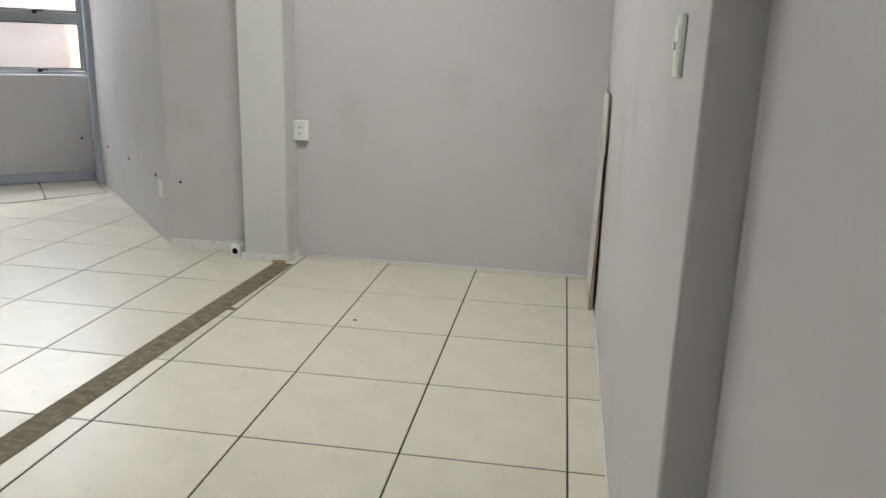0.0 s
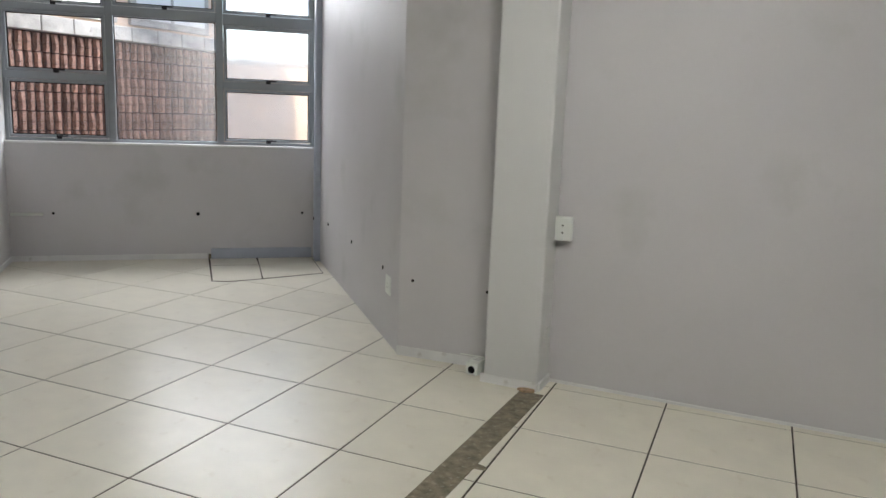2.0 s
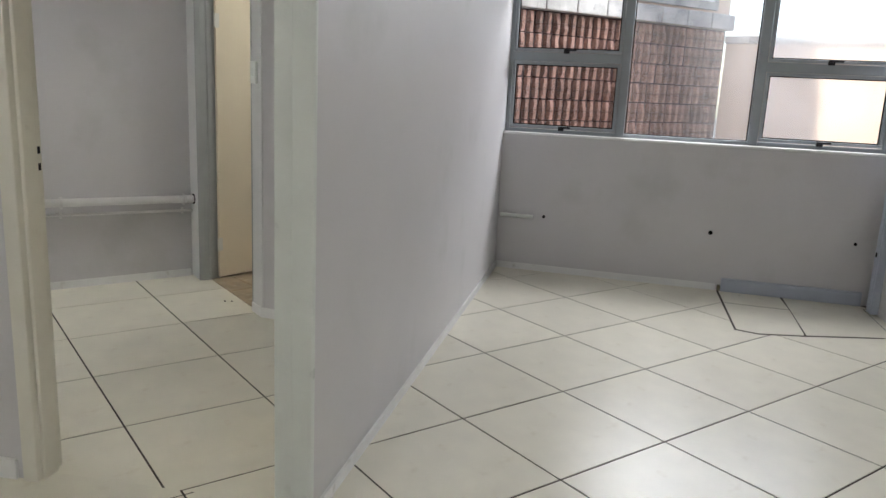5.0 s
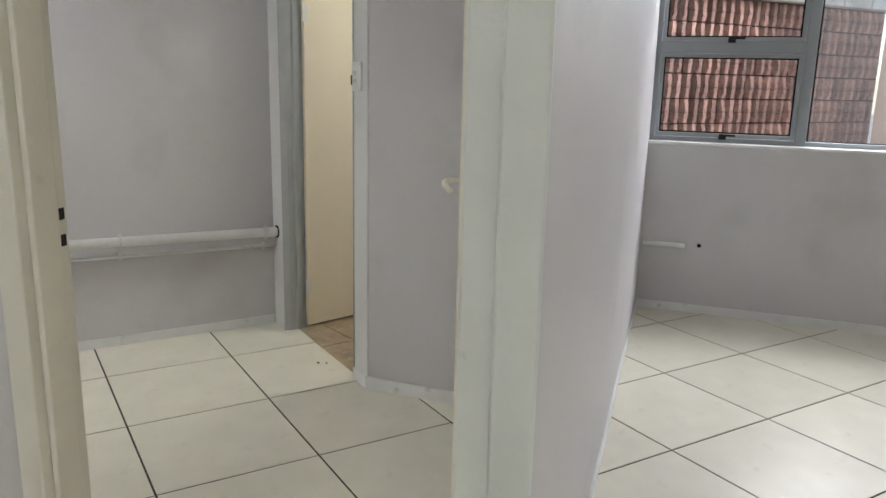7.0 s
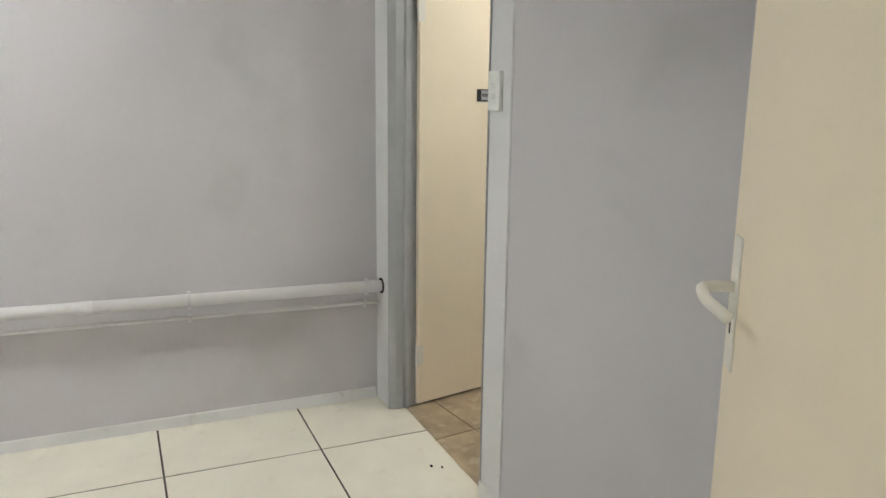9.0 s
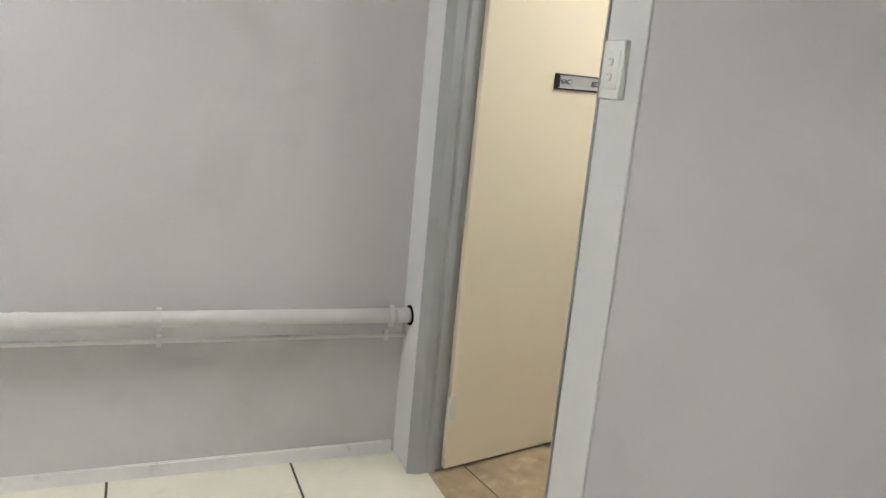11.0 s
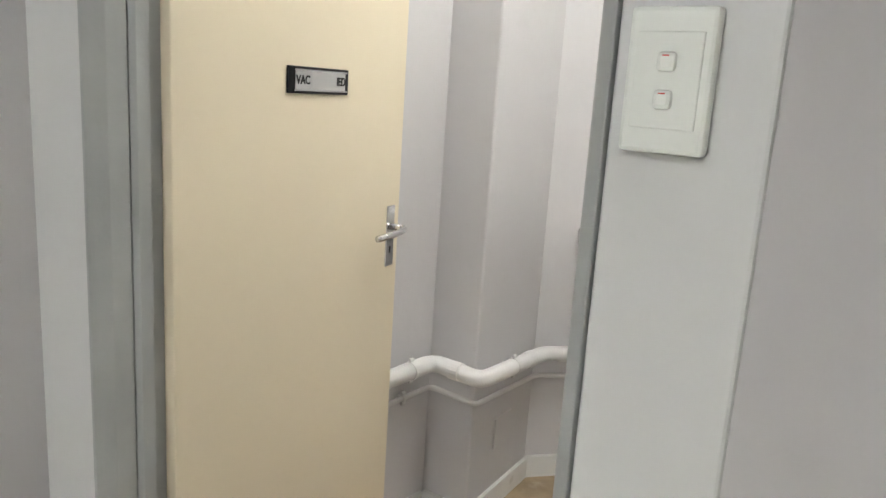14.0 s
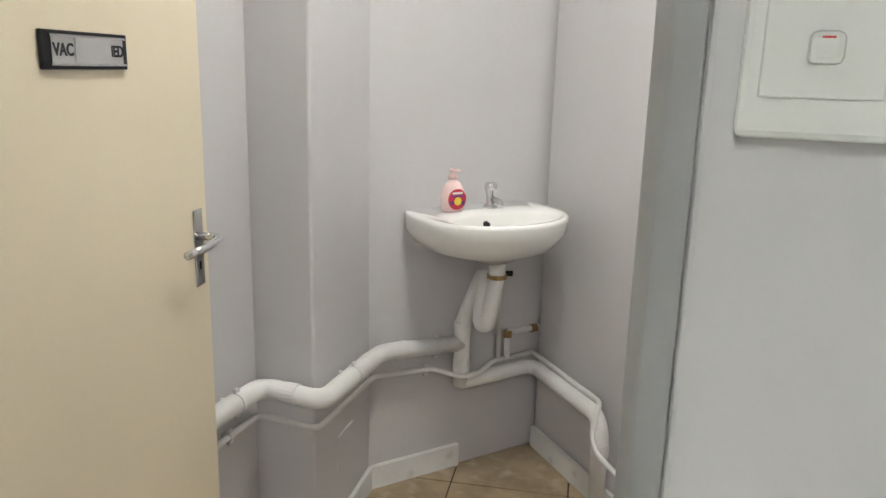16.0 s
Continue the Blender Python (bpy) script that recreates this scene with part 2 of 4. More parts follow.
DN = Vector((DD.y, -DD.x))                # through the first doorway, into the corridor
if DN.x > 0:
    DN = -DN


def flat(v):
    return (v[0], v[1])


def wall(name, pts, label, mat=PAINT, z0=0.0, z1=H, bevel=0.004):
    return structure(finish(name, prism([flat(p) for p in pts], z0, z1, bevel=bevel), mat), label, "wall")


# ---- structure ----
structure(finish("floor", prism([(-9.5, -2), (1.2, -2), (1.2, 5.4), (-4.2, 8.4), (-9.5, 7)], -0.12, -0.0025), GROUT), "dark grout bed under the cream floor tiles", "floor")
structure(finish("ceiling", prism([(-9.5, -2), (1.2, -2), (1.2, 5.6), (-4.6, 8.2), (-5.6, 7.7), (-9.5, 6.6)], H, H + 0.1), CEIL), "plain white painted ceiling", "ceiling")

wall("wall_east", [(-0.098, 1.64), (0.10, 1.64), (0.10, 5.45), (-0.052, 5.45)], "white painted wall with a light switch", bevel=0.008)
wall("wall_east_return", [(-0.010, -1.4), (0.3, -1.4), (0.3, 1.63), (-0.010, 1.63)], "grey-white painted wall beside the entrance")
wall("wall_south", [(-9.5, -1.6), (0.3, -1.6), (0.3, -1.38), (-9.5, -1.38)], "plain painted wall closing the room")
wall("wall_north", [(-2.1, 5.228), (-0.05, 5.172), (-0.05, 5.42), (-2.1, 5.42)], "grey-white painted wall with scuffs near the floor")
wall("column", [(-2.40, 5.045), (-2.085, 5.03), (-2.075, 5.40), (-2.395, 5.40)], "square white painted column", COLUMN_PAINT, bevel=0.012)
wall("wall_alcove", [(-3.03, 5.237), (-2.38, 5.255), (-2.38, 5.42), (-2.93, 5.42)], "painted wall beside the column", PAINT)
_o = Vector((0.749, 0.6626)) * 0.16
wall("wall_angled", [A_0, W_R + (W_R - A_0).normalized() * 0.1, W_R + (W_R - A_0).normalized() * 0.1 + _o, A_0 + _o], "grey-white painted wall with screw holes")
wall("partition", [P_END, W_L + U * 0.05, W_L + U * 0.18 + IN * 0.15, P_END + IN * 0.15 + U * 0.10, P_END + IN * 0.066 + U * 0.10, P_END + IN * 0.066 + U * 0.001], "white painted partition wall", bevel=0.006)

# window wall: below, above and the short end
OP0, OP1, SILL, HEAD = 0.0, 2.70, 1.072, 2.66
a, b = W_L - WD * 0.02, W_R + WD * 0.1
wall("wall_window_below", [a, b, b + WN * 0.24, a + WN * 0.24], "grey-white painted wall below the window", z1=SILL, bevel=0)
wall("wall_window_above", [a, b, b + WN * 0.24, a + WN * 0.24], "painted lintel above the window", z0=HEAD, bevel=0)
wall("wall_window_end", [W_L + WD * OP1, b, b + WN * 0.24, W_L + WD * OP1 + WN * 0.24], "painted reveal beside the window", z0=SILL, z1=HEAD, bevel=0)
wall("wall_window_left", [W_L - WD * 0.13, W_L - WD * 0.003, W_L - WD * 0.003 + WN * 0.24, W_L - WD * 0.13 + WN * 0.24], "painted reveal beside the window", z0=SILL, z1=HEAD, bevel=0)

# first doorway wall
J0 = P_END + IN * 0.145
J1 = JAMB
FAR = JAMB + DD * 4.6
wall("wall_doorway", [J1 + DD * 0.05, FAR, FAR + DN * 0.112, J1 + DD * 0.05 + DN * 0.112], "white painted wall beside the open doorway")
wall("wall_doorway_above", [J0 - DD * 0.001, J1 + DD * 0.05, J1 + DD * 0.05 + DN * 0.13, J0 + DN * 0.13], "painted wall above the doorway", z0=DOOR_H + 0.05)

# corridor and washroom walls
wall("wall_pipe", [(-8.1, -1.4), (-7.93, -1.4), (-7.93, 3.70), (-8.1, 3.70)], "grey-white painted wall carrying pipes")
wall("wall_washroom_front", [(-8.3, 3.672), (-7.765, 3.672), (-7.765, 3.80), (-8.3, 3.80)], "white painted stub of wall beside the washroom door", COLUMN_PAINT)
wall("wall_washroom_above", [(-7.785, 3.675), (-6.92, 3.735), (-6.92, 3.86), (-7.785, 3.80)], "painted wall above the washroom door", z0=DOOR_H + 0.05)
G0 = Vector((-6.79, 3.727))
GD = Vector((0.79, 0.613)).normalized()
GE = G0 + GD * 1.02
wall("wall_washroom_switch", [G0 + GD * 0.002 + Vector((-0.003, 0.004)), GE, GE + Vector((-0.09, 0.11)), G0 + Vector((-0.003, 0.14))], "grey-white painted wall beside the washroom door", bevel=0.0)
wall("wall_washroom_stub", [(-6.935, 3.727), (-6.79, 3.7265), (-6.795, 3.86), (-6.935, 3.862)], "white painted stub of wall carrying a switch", COLUMN_PAINT, bevel=0.004)
wall("wall_washroom_west", [(-8.3, 3.80), (-8.02, 3.80), (-8.02, 5.5), (-8.3, 5.5)], "grey-white washroom wall")
wall("washroom_column", [(-8.03, 4.938), (-7.842, 4.94), (-7.884, 5.386), (-8.03, 5.5)], "square boxed column in the washroom corner", bevel=0.008)
B0, B1 = Vector((-7.885, 5.385)), Vector((-7.447, 5.905))
BD = (B1 - B0).normalized()
BN = Vector((BD.y, -BD.x))
wall("wall_basin", [B0 - BD * 0.1, B1 + BD * 0.15, B1 + BD * 0.15 - BN * 0.14, B0 - BD * 0.1 - BN * 0.14], "grey-white washroom wall behind the basin")


def skirting(name, a, b, h=0.06, t=0.012, label="white painted skirting with chips", side=1, mat=TRIM):
    a, b = Vector(a), Vector(b)
    n = (b - a).length
    bm = box(0, 0 if side > 0 else -t, 0, n, t if side > 0 else 0, h)
    bmesh.ops.bevel(bm, geom=[e for e in bm.edges if all(v.co.z > h - 1e-4 for v in e.verts)], offset=0.004, segments=2, affect="EDGES")
    ob = finish(name, bm, mat)
    ob.matrix_world = wall_frame(a, b)
    return structure(ob, label, "skirting")


skirting("baseboard", (-3.03, 5.235), (-2.41, 5.253), 0.058, side=-1)
skirting("baseboard", W_R, A_0, 0.055, 0.010, side=1)
skirting("baseboard", P_END + U * 0.02, W_L, 0.05, 0.010, side=-1)
skirting("baseboard", W_L, W_L + WD * 1.68, 0.05, 0.012, side=-1)
skirting("baseboard", (-2.415, 5.044), (-2.085, 5.030), 0.05, 0.012, side=-1)
skirting("baseboard", (-2.083, 5.03), (-2.078, 5.22), 0.05, 0.012, side=-1)
skirting("baseboard", (-2.07, 5.226), (-0.07, 5.171), 0.018, 0.008, side=-1)
skirting("baseboard", (-7.93, 3.66), (-7.93, -1.3), 0.05, 0.012, side=1)
skirting("baseboard", G0, GE, 0.06, 0.012, side=-1)
skirting("baseboard", (-6.93, 3.727), G0, 0.06, 0.010, side=-1)
skirting("baseboard", J1 + DD * 0.08, FAR, 0.075, 0.014, side=1)
skirting("baseboard", (-0.056, 5.16), (-0.098, 1.66), 0.02, 0.006, side=-1)
skirting("baseboard", (-8.02, 4.92), (-8.02, 3.82), 0.09, 0.014, side=1)
skirting("baseboard", (-8.01, 4.938), (-7.842, 4.94), 0.09, 0.014, side=-1)
skirting("baseboard", (-7.842, 4.94), (-7.884, 5.38), 0.09, 0.014, side=-1)
skirting("baseboard", B0, B0 + BD * 0.35, 0.09, 0.014, side=-1)
RW0_ = Vector((-7.43, 5.895))
skirting("baseboard", flat(RW0_), flat(RW0_ - U * 0.62), 0.09, 0.014, side=-1)

# rough cement strips where partitions stood
structure(finish("cement_strip", prism([(-2.17, 4.99), (-2.035, 4.99), (-2.09, 3.6), (-2.135, 2.3), (-2.17, -1.3), (-2.31, -1.3), (-2.27, 2.3), (-2.225, 3.6)], -0.004, 0.003), STRIP), "rough grey-brown cement strip filling the tile cut", "floor")
_c = P_END + IN * 0.045
structure(finish("cement_strip", prism([flat(_c + IN * 0.05), flat(_c - IN * 0.05), flat(_c - IN * 0.05 - U * 2.5), flat(_c + IN * 0.05 - U * 2.5)], -0.004, 0.0032), STRIP), "rough grey cement strip in line with the partition", "floor")



def crumb(x, y, size, height, seed, mat, label, category):
    """A small flat broken patch with an uneven outline."""
    rnd = random.Random(seed)
    pts = []
    for k in range(11):
        a = 2 * math.pi * k / 11
        q = size * rnd.uniform(0.6, 1.1)
        pts.append((q * math.cos(a), 0.6 * q * math.sin(a)))
    ob = finish("floor_chip", prism(pts, 0.0, height), mat)
    ob.matrix_world = pose(x, y, 0.0035)
    return tagged(ob, label, category, "chips on the floor")


crumb(-2.06, 4.047, 0.05, 0.001, 3, STRIP, "brown chipped spot in the cream tile", "chip")
crumb(-2.13, 5.005, 0.055, 0.012, 4, CHIP, "crumbled brown mortar at the column foot", "chip")
crumb(-1.344, 4.031, 0.012, 0.002, 5, DARK, "small dark speck on the cream tile", "speck")
crumb(-7.185, 3.64, 0.009, 0.004, 6, DARK, "small dark screw lying on the tile", "speck")
crumb(-7.16, 3.675, 0.008, 0.004, 7, DARK, "small dark screw lying on the tile", "speck")

# ---- window ----
def window():
    win = base("window_1", wall_frame(flat(W_L + WN * 0.12), flat(W_R + WN * 0.12)))
    structure(win, "grey aluminium window with small opening lights", "window")
    T = 0.05
    cols = [(0.0, 0.835), (0.91, 1.78), (1.855, 2.70)]

    def bar(x0, z0, x1, z1, d=T, name="window_frame"):
        return part(name, box(x0, -d / 2, z0, x1, d / 2, z1, 0.004), ALU, win)
    bar(-0.03, SILL, 2.70, SILL + 0.035)
    bar(-0.03, HEAD - 0.04, 2.70, HEAD)
    bar(-0.03, SILL, 0.025, HEAD, T + 0.004)
    bar(2.665, SILL, 2.70, HEAD, T + 0.004)
    bar(0.84, SILL, 0.905, HEAD, T + 0.012)
    bar(1.785, SILL, 1.85, HEAD, T + 0.012)
    for (x0, x1), z0, z1 in (((0.02, 0.845), 1.615, 1.685), ((1.845, 2.675), 1.60, 1.67), ((0.02, 0.845), 2.20, 2.265), ((0.90, 1.79), 2.20, 2.285), ((1.845, 2.675), 2.18, 2.28)):
        bar(x0, z0, x1, z1, T + 0.006, "transom")

    def sash(x0, z0, x1, z1, mat, opens):
        s = part("pane", box(x0 + 0.01, -0.003, z0 + 0.01, x1 - 0.01, 0.003, z1 - 0.01), mat, win)
        s.visible_shadow = False
        bm = bmesh.new()
        g0, g1 = (0.022, 0.030) if opens else (0.004, 0.012)
        for q in ((x0 + g0, z0 + g0, x1 - g0, z0 + g1), (x0 + g0, z1 - g1, x1 - g0, z1 - g0), (x0 + g0, z0 + g1, x0 + g1, z1 - g1), (x1 - g1, z0 + g1, x1 - g0, z1 - g1)):
            box(q[0], -0.012, q[1], q[2], -0.004, q[3], 0, bm)
        part("gasket", bm, DARK, win, "black rubber gasket")
        if opens:
            w = 0.022
            bm = bmesh.new()
            for q in ((x0, z0, x1, z0 + w), (x0, z1 - w, x1, z1), (x0, z0 + w, x0 + w, z1 - w), (x1 - w, z0 + w, x1, z1 - w)):
                box(q[0], -0.034, q[1], q[2], -0.006, q[3], 0.0025, bm)
            part("sash", bm, ALU, win)
            c = (x0 + x1) / 2
            bm = box(c - 0.022, -0.062, z0 - 0.012, c + 0.022, -0.032, z0 + 0.016, 0.004)
            box(c - 0.02, -0.075, z0 + 0.008, c + 0.075, -0.060, z0 + 0.022, 0.004, bm)
            part("latch", bm, BLACK, win, "black window latch")
    sash(0.028, 1.112, 0.838, 1.612, GLASS, True)
    sash(0.028, 1.688, 0.838, 2.198, GLASS, True)
    sash(0.028, 2.268, 0.838, HEAD - 0.042, GLASS, True)
    sash(0.905, 1.10, 1.785, 2.20, MILKY, False)
    sash(0.908, 2.288, 1.782, HEAD - 0.042, GLASS, True)
    sash(1.853, 1.112, 2.663, 1.598, FROST, True)
    sash(1.853, 1.672, 2.663, 2.178, FROST, True)
    sash(1.853, 2.283, 2.663, HEAD - 0.042, FROST, True)
    part("window_sill", box(-0.0, -0.128, SILL - 0.012, 2.69, -0.02, SILL + 0.006, 0.003), TRIM, win, "white painted sill")


window()

# trunking on the angled wall and the box on the floor
_m = wall_frame(flat(A_0), flat(W_R))
L_ANG = (W_R - A_0).length


def placed(ob, m):
    ob.matrix_world = m
    return ob


trunk = base("cable_trunking", _m)
tagged(trunk, "tall blue-grey painted cable trunking in the wall corner", "trunking")
part("channel", box(2.87, 0.0, 0.004, 2.955, 0.05, H - 0.01, 0.004), BLUE_GREY, trunk)
part("cover", box(2.882, 0.05, 0.03, 2.943, 0.058, H - 0.02, 0.003), BLUE_GREY, trunk)
part("knockout", box(2.90, 0.056, 0.40, 2.918, 0.0625, 0.43), DARK, trunk, "dark hole")
skirt_box = base("floor_trunking", wall_frame(flat(W_L), flat(W_R)))
tagged(skirt_box, "low blue-grey skirting trunking below the window", "trunking")
part("channel", box(1.715, -0.045, 0.004, 2.66, -0.001, 0.10, 0.004), BLUE_GREY, skirt_box)
part("cover", box(1.735, -0.052, 0.018, 2.64, -0.045, 0.088, 0.003), BLUE_GREY, skirt_box)
part("broken_end", box(1.69, -0.04, 0.004, 1.714, -0.004, 0.045, 0.004), STRIP, skirt_box, "crumbled plaster end")


def hole(m, x, z, r=0.011, plug=False):
    r *= 1.35
    ob = base("screw_hole", m @ pose(x, 0, z))
    tagged(ob, "dark open screw hole in the painted wall", "hole", "screw holes")
    bm = tube([(0, -0.001, 0), (0, 0.006, 0)], r, sides=10)
    part("socket", bm, DARK, ob)
    bm = lathe([(r * 0.98, 0.0), (r * 1.5, 0.0002), (r * 1.35, 0.0016), (r * 0.98, 0.0014)], 12)
    bmesh.ops.transform(bm, matrix=pose(0, 0, 0, -90), verts=bm.verts)
    part("rim", bm, PAINT, ob)
    if plug:
        part("wire", tube([(-0.004, 0.004, 0.0), (-0.03, 0.012, 0.004), (-0.05, 0.012, 0.012)], 0.0025, sides=6), BLACK, ob)
    return ob


# local y points into the room on these two frames
_wf = wall_frame(flat(W_R), flat(W_L))
LW = (W_R - W_L).length
for r, z, s in ((0.362, 0.436, 0.009), (1.601, 0.43, 0.012), (2.574, 0.44, 0.009)):
    hole(_wf, LW - r, z, s)
_af = _m
for r, z, p in ((0.394, 0.458, False), (1.397, 0.45, False), (2.431, 0.43, True)):
    hole(_af, r, z, 0.010, p)
_lf = wall_frame((-2.38, 5.255), (-3.03, 5.237))
hole(_lf, 0.09, 0.457, 0.0068)
hole(_lf, 0.56, 0.47, 0.007)
stub = base("conduit_stub", _wf @ pose(LW - 0.28, 0, 0.43))
tagged(stub, "short white plastic conduit fixed to the wall", "conduit")
part("tube", tube([(0, 0.016, 0), (0.26, 0.016, 0.0)], 0.015, sides=10), PLASTIC, stub, smooth=True)
part("clip", box(0.12, 0.0, -0.014, 0.135, 0.024, 0.014, 0.002), PIPE, stub)


# ---- sockets and switches ----
def wall_plate(name, m, w, h, label, category, rockers=2, depth=0.009, holes=False):
    ob = base(name, m)
    tagged(ob, label, category)
    part("plate", box(-w / 2, 0, -h / 2, w / 2, depth, h / 2, 0.004), PLASTIC, ob)
    part("inset", box(-w * 0.38, depth - 0.001, -h * 0.33, w * 0.38, depth + 0.002, h * 0.33, 0.001), PLASTIC, ob)
    for i in range(rockers):
        z = (0.5 * (rockers - 1) - i) * h * 0.255
        k = part("rocker", box(-0.0085, depth, z - 0.0085, 0.0085, depth + 0.0075, z + 0.0085, 0.004), PLASTIC, ob)
        part("marker", box(-0.003, depth + 0.0068, z + 0.0045, 0.003, depth + 0.0078, z + 0.0056), RED, k, "red mark")
    if holes:
        for x, z in ((-0.012, -0.012), (0.012, -0.012), (0.0, 0.014)):
            part("pin_hole", tube([(x, depth + 0.001, z), (x, depth + 0.0026, z)], 0.0035, sides=8), BLACK, ob)
    return ob


wall_plate("light_switch", wall_frame((-6.79, 3.727), (-6.935, 3.727)) @ pose(0.089, 0, 1.428), 0.077, 0.124, "white two-gang light switch beside the washroom door", "switch", 2, 0.016)
wall_plate("light_switch", wall_frame((-0.098, 1.64), (-0.052, 5.45)) @ pose(0.29, 0, 1.43), 0.075, 0.122, "white light switch on the painted wall", "switch", 1, 0.012)
wall_plate("wall_socket", _af @ pose(0.235, 0, 0.378), 0.115, 0.118, "white wall socket plate low on the wall", "socket", 1, 0.010, True)
_sb = base("surface_socket", pose(-2.038, 5.226, 0.875))
tagged(_sb, "white surface-mounted socket box beside the column", "socket")
part("back_box", box(-0.045, -0.045, -0.065, 0.045, 0.0, 0.065, 0.004), PLASTIC, _sb)
part("face_plate", box(-0.04, -0.053, -0.06, 0.04, -0.045, 0.06, 0.003), PLASTIC, _sb)
for z in (-0.02, 0.02):
    part("pin_hole", tube([(0, -0.0545, z), (0, -0.052, z)], 0.005, sides=8), BLACK, _sb)
_bp = base("blank_plate", wall_frame((-2.078, 5.22), (-2.083, 5.03)) @ pose(0.07, 0, 0.28, 0, 0, 180))
tagged(_bp, "painted-over blank plate on the column side", "plate")
part("plate", box(-0.05, -0.006, -0.05, 0.05, 0.0, 0.05, 0.002), COLUMN_PAINT, _bp)

# small white box with a round hole and its cable
cb = base("junction_box", pose(-2.478, 5.165, 0, 0, 0, -8))
tagged(cb, "small white box with a round black opening on the floor", "box")
part("body", box(-0.037, -0.075, 0.004, 0.037, 0.065, 0.078, 0.004), PLASTIC, cb)
part("opening", tube([(0, -0.0785, 0.036), (0, -0.074, 0.036)], 0.0215, sides=20), DARK, cb, "round black opening")
part("opening_rim", lathe([(0.022, -0.001), (0.026, -0.001), (0.026, 0.001), (0.022, 0.001)], 20), PLASTIC, cb).matrix_basis = pose(0, -0.0755, 0.036, 90)
for i in range(3):
    part("print_line", box(-0.024 + 0.006 * i, -0.02 + 0.022 * i, 0.078, 0.02, -0.012 + 0.022 * i, 0.0786), GREY_CARD, cb)
part("cable", tube([(-0.01, 0.06, 0.07), (-0.06, 0.068, 0.068), (-0.16, 0.066, 0.064), (-0.26, 0.06, 0.064)], 0.004, 0.03, 8), PLASTIC, cb)


# ---- boards leaning on the east wall ----
def board(height, y0, y1, foot, label):
    lean = math.degrees(math.atan2(foot - 0.005, height))
    ob = base("leaning_board", pose(-0.062 - foot, y0, 0.004, 0, lean, 0))
    tagged(ob, label, "board", "boards leaning on the wall")
    part("face", box(-0.016, 0.002, 0.0, -0.013, y1 - y0 - 0.002, height), BOARD, ob)
    part("core", box(-0.013, 0.0, 0.0, -0.006, y1 - y0, height), CHIP, ob, "brown chipboard core")
    return ob


board(1.21, 4.50, 4.93, 0.012, "tall white chipboard panel leaning on the wall")
board(0.89, 4.50, 4.95, 0.024, "short white chipboard panel leaning on a taller one")


# ---- doors ----
def lever(parent, m, mat, plate_h=0.165, flip=1):
    h = part("handle", box(-0.02, -0.004, -plate_h / 2, 0.02, 0.0, plate_h / 2, 0.002), mat, parent, "lever handle on a long plate")
    h.matrix_basis = m
    bm = tube([(0, -0.002, 0.025), (0, -0.05, 0.025), (-0.06 * flip, -0.054, 0.021), (-0.125 * flip, -0.036, 0.014)], 0.0085, 0.022, 12)
    part("lever", bm, mat, h, smooth=True)
    part("keyhole", box(-0.003, -0.0048, -0.045, 0.003, -0.0035, -0.028), BLACK, h)
    return h


def door_leaf(name, hinge, tip, label, shift=0.0):
    hinge, tip = Vector(hinge), Vector(tip)
    n = (tip - hinge).length
    ob = base(name, wall_frame(hinge, tip) @ pose(0, shift, 0))
    tagged(ob, label, "door", kind="structure")
    part("leaf", box(0, 0, 0.016, n - 0.004, 0.04, DOOR_H, 0.003), DOOR, ob)
    for z in (0.25, 1.75):
        k = part("hinge", tube([(n + 0.006, 0.044, z - 0.045), (n + 0.006, 0.044, z + 0.045)], 0.007, sides=10), FRAME_CREAM, ob)
        part("hinge_leaf", box(n - 0.028, 0.0402, z - 0.045, n, 0.0425, z + 0.045), FRAME_CREAM, k)
    return ob, n


# first door: its face towards the corridor is the leaf's low side
HINGE1 = Vector((-4.885, 3.005))
TIP1 = HINGE1 + Vector((-0.839, 0.545)) * 0.79
d1, n1 = door_leaf("door_1", TIP1, HINGE1, "open cream painted door with a white lever handle")
lever(d1, pose(0.045, 0.0, 1.13), FRAME_CREAM, 0.2, flip=-1)
lever(d1, pose(0.045, 0.04, 1.13, 0, 0, 180), FRAME_CREAM, 0.2, flip=1)
# washroom door: the face with the sign looks into the room
HINGE2, TIP2 = Vector((-7.7295, 3.797)), Vector((-7.897, 4.59))
d2, n2 = door_leaf("door_2", TIP2, HINGE2, "open cream washroom door with a sliding vacancy sign", -0.04)
_q = pose(0.048, 0.04, 1.026, 0, 0, 180)
lever(d2, _q, CHROME, 0.16, flip=1)
part("escutcheon_back", box(0.028, -0.004, 0.946, 0.068, 0.0, 1.106, 0.002), CHROME, d2)


def text(name, body, size, mat, parent, m):
    cu = bpy.data.curves.new(name, "FONT")
    cu.body, cu.size, cu.align_x, cu.align_y, cu.extrude = body, size, "CENTER", "CENTER", 0.0004
    cu.offset = 0.0007
    t = bpy.data.objects.new(name, cu)
    scene.collection.objects.link(t)
    me = bpy.data.meshes.new_from_object(t.evaluated_get(bpy.context.evaluated_depsgraph_get()))
    bpy.data.objects.remove(t)
    me.materials.append(mat)
    ob = new(name, me)
    ob.parent = parent
    ob.matrix_basis = m
    return ob


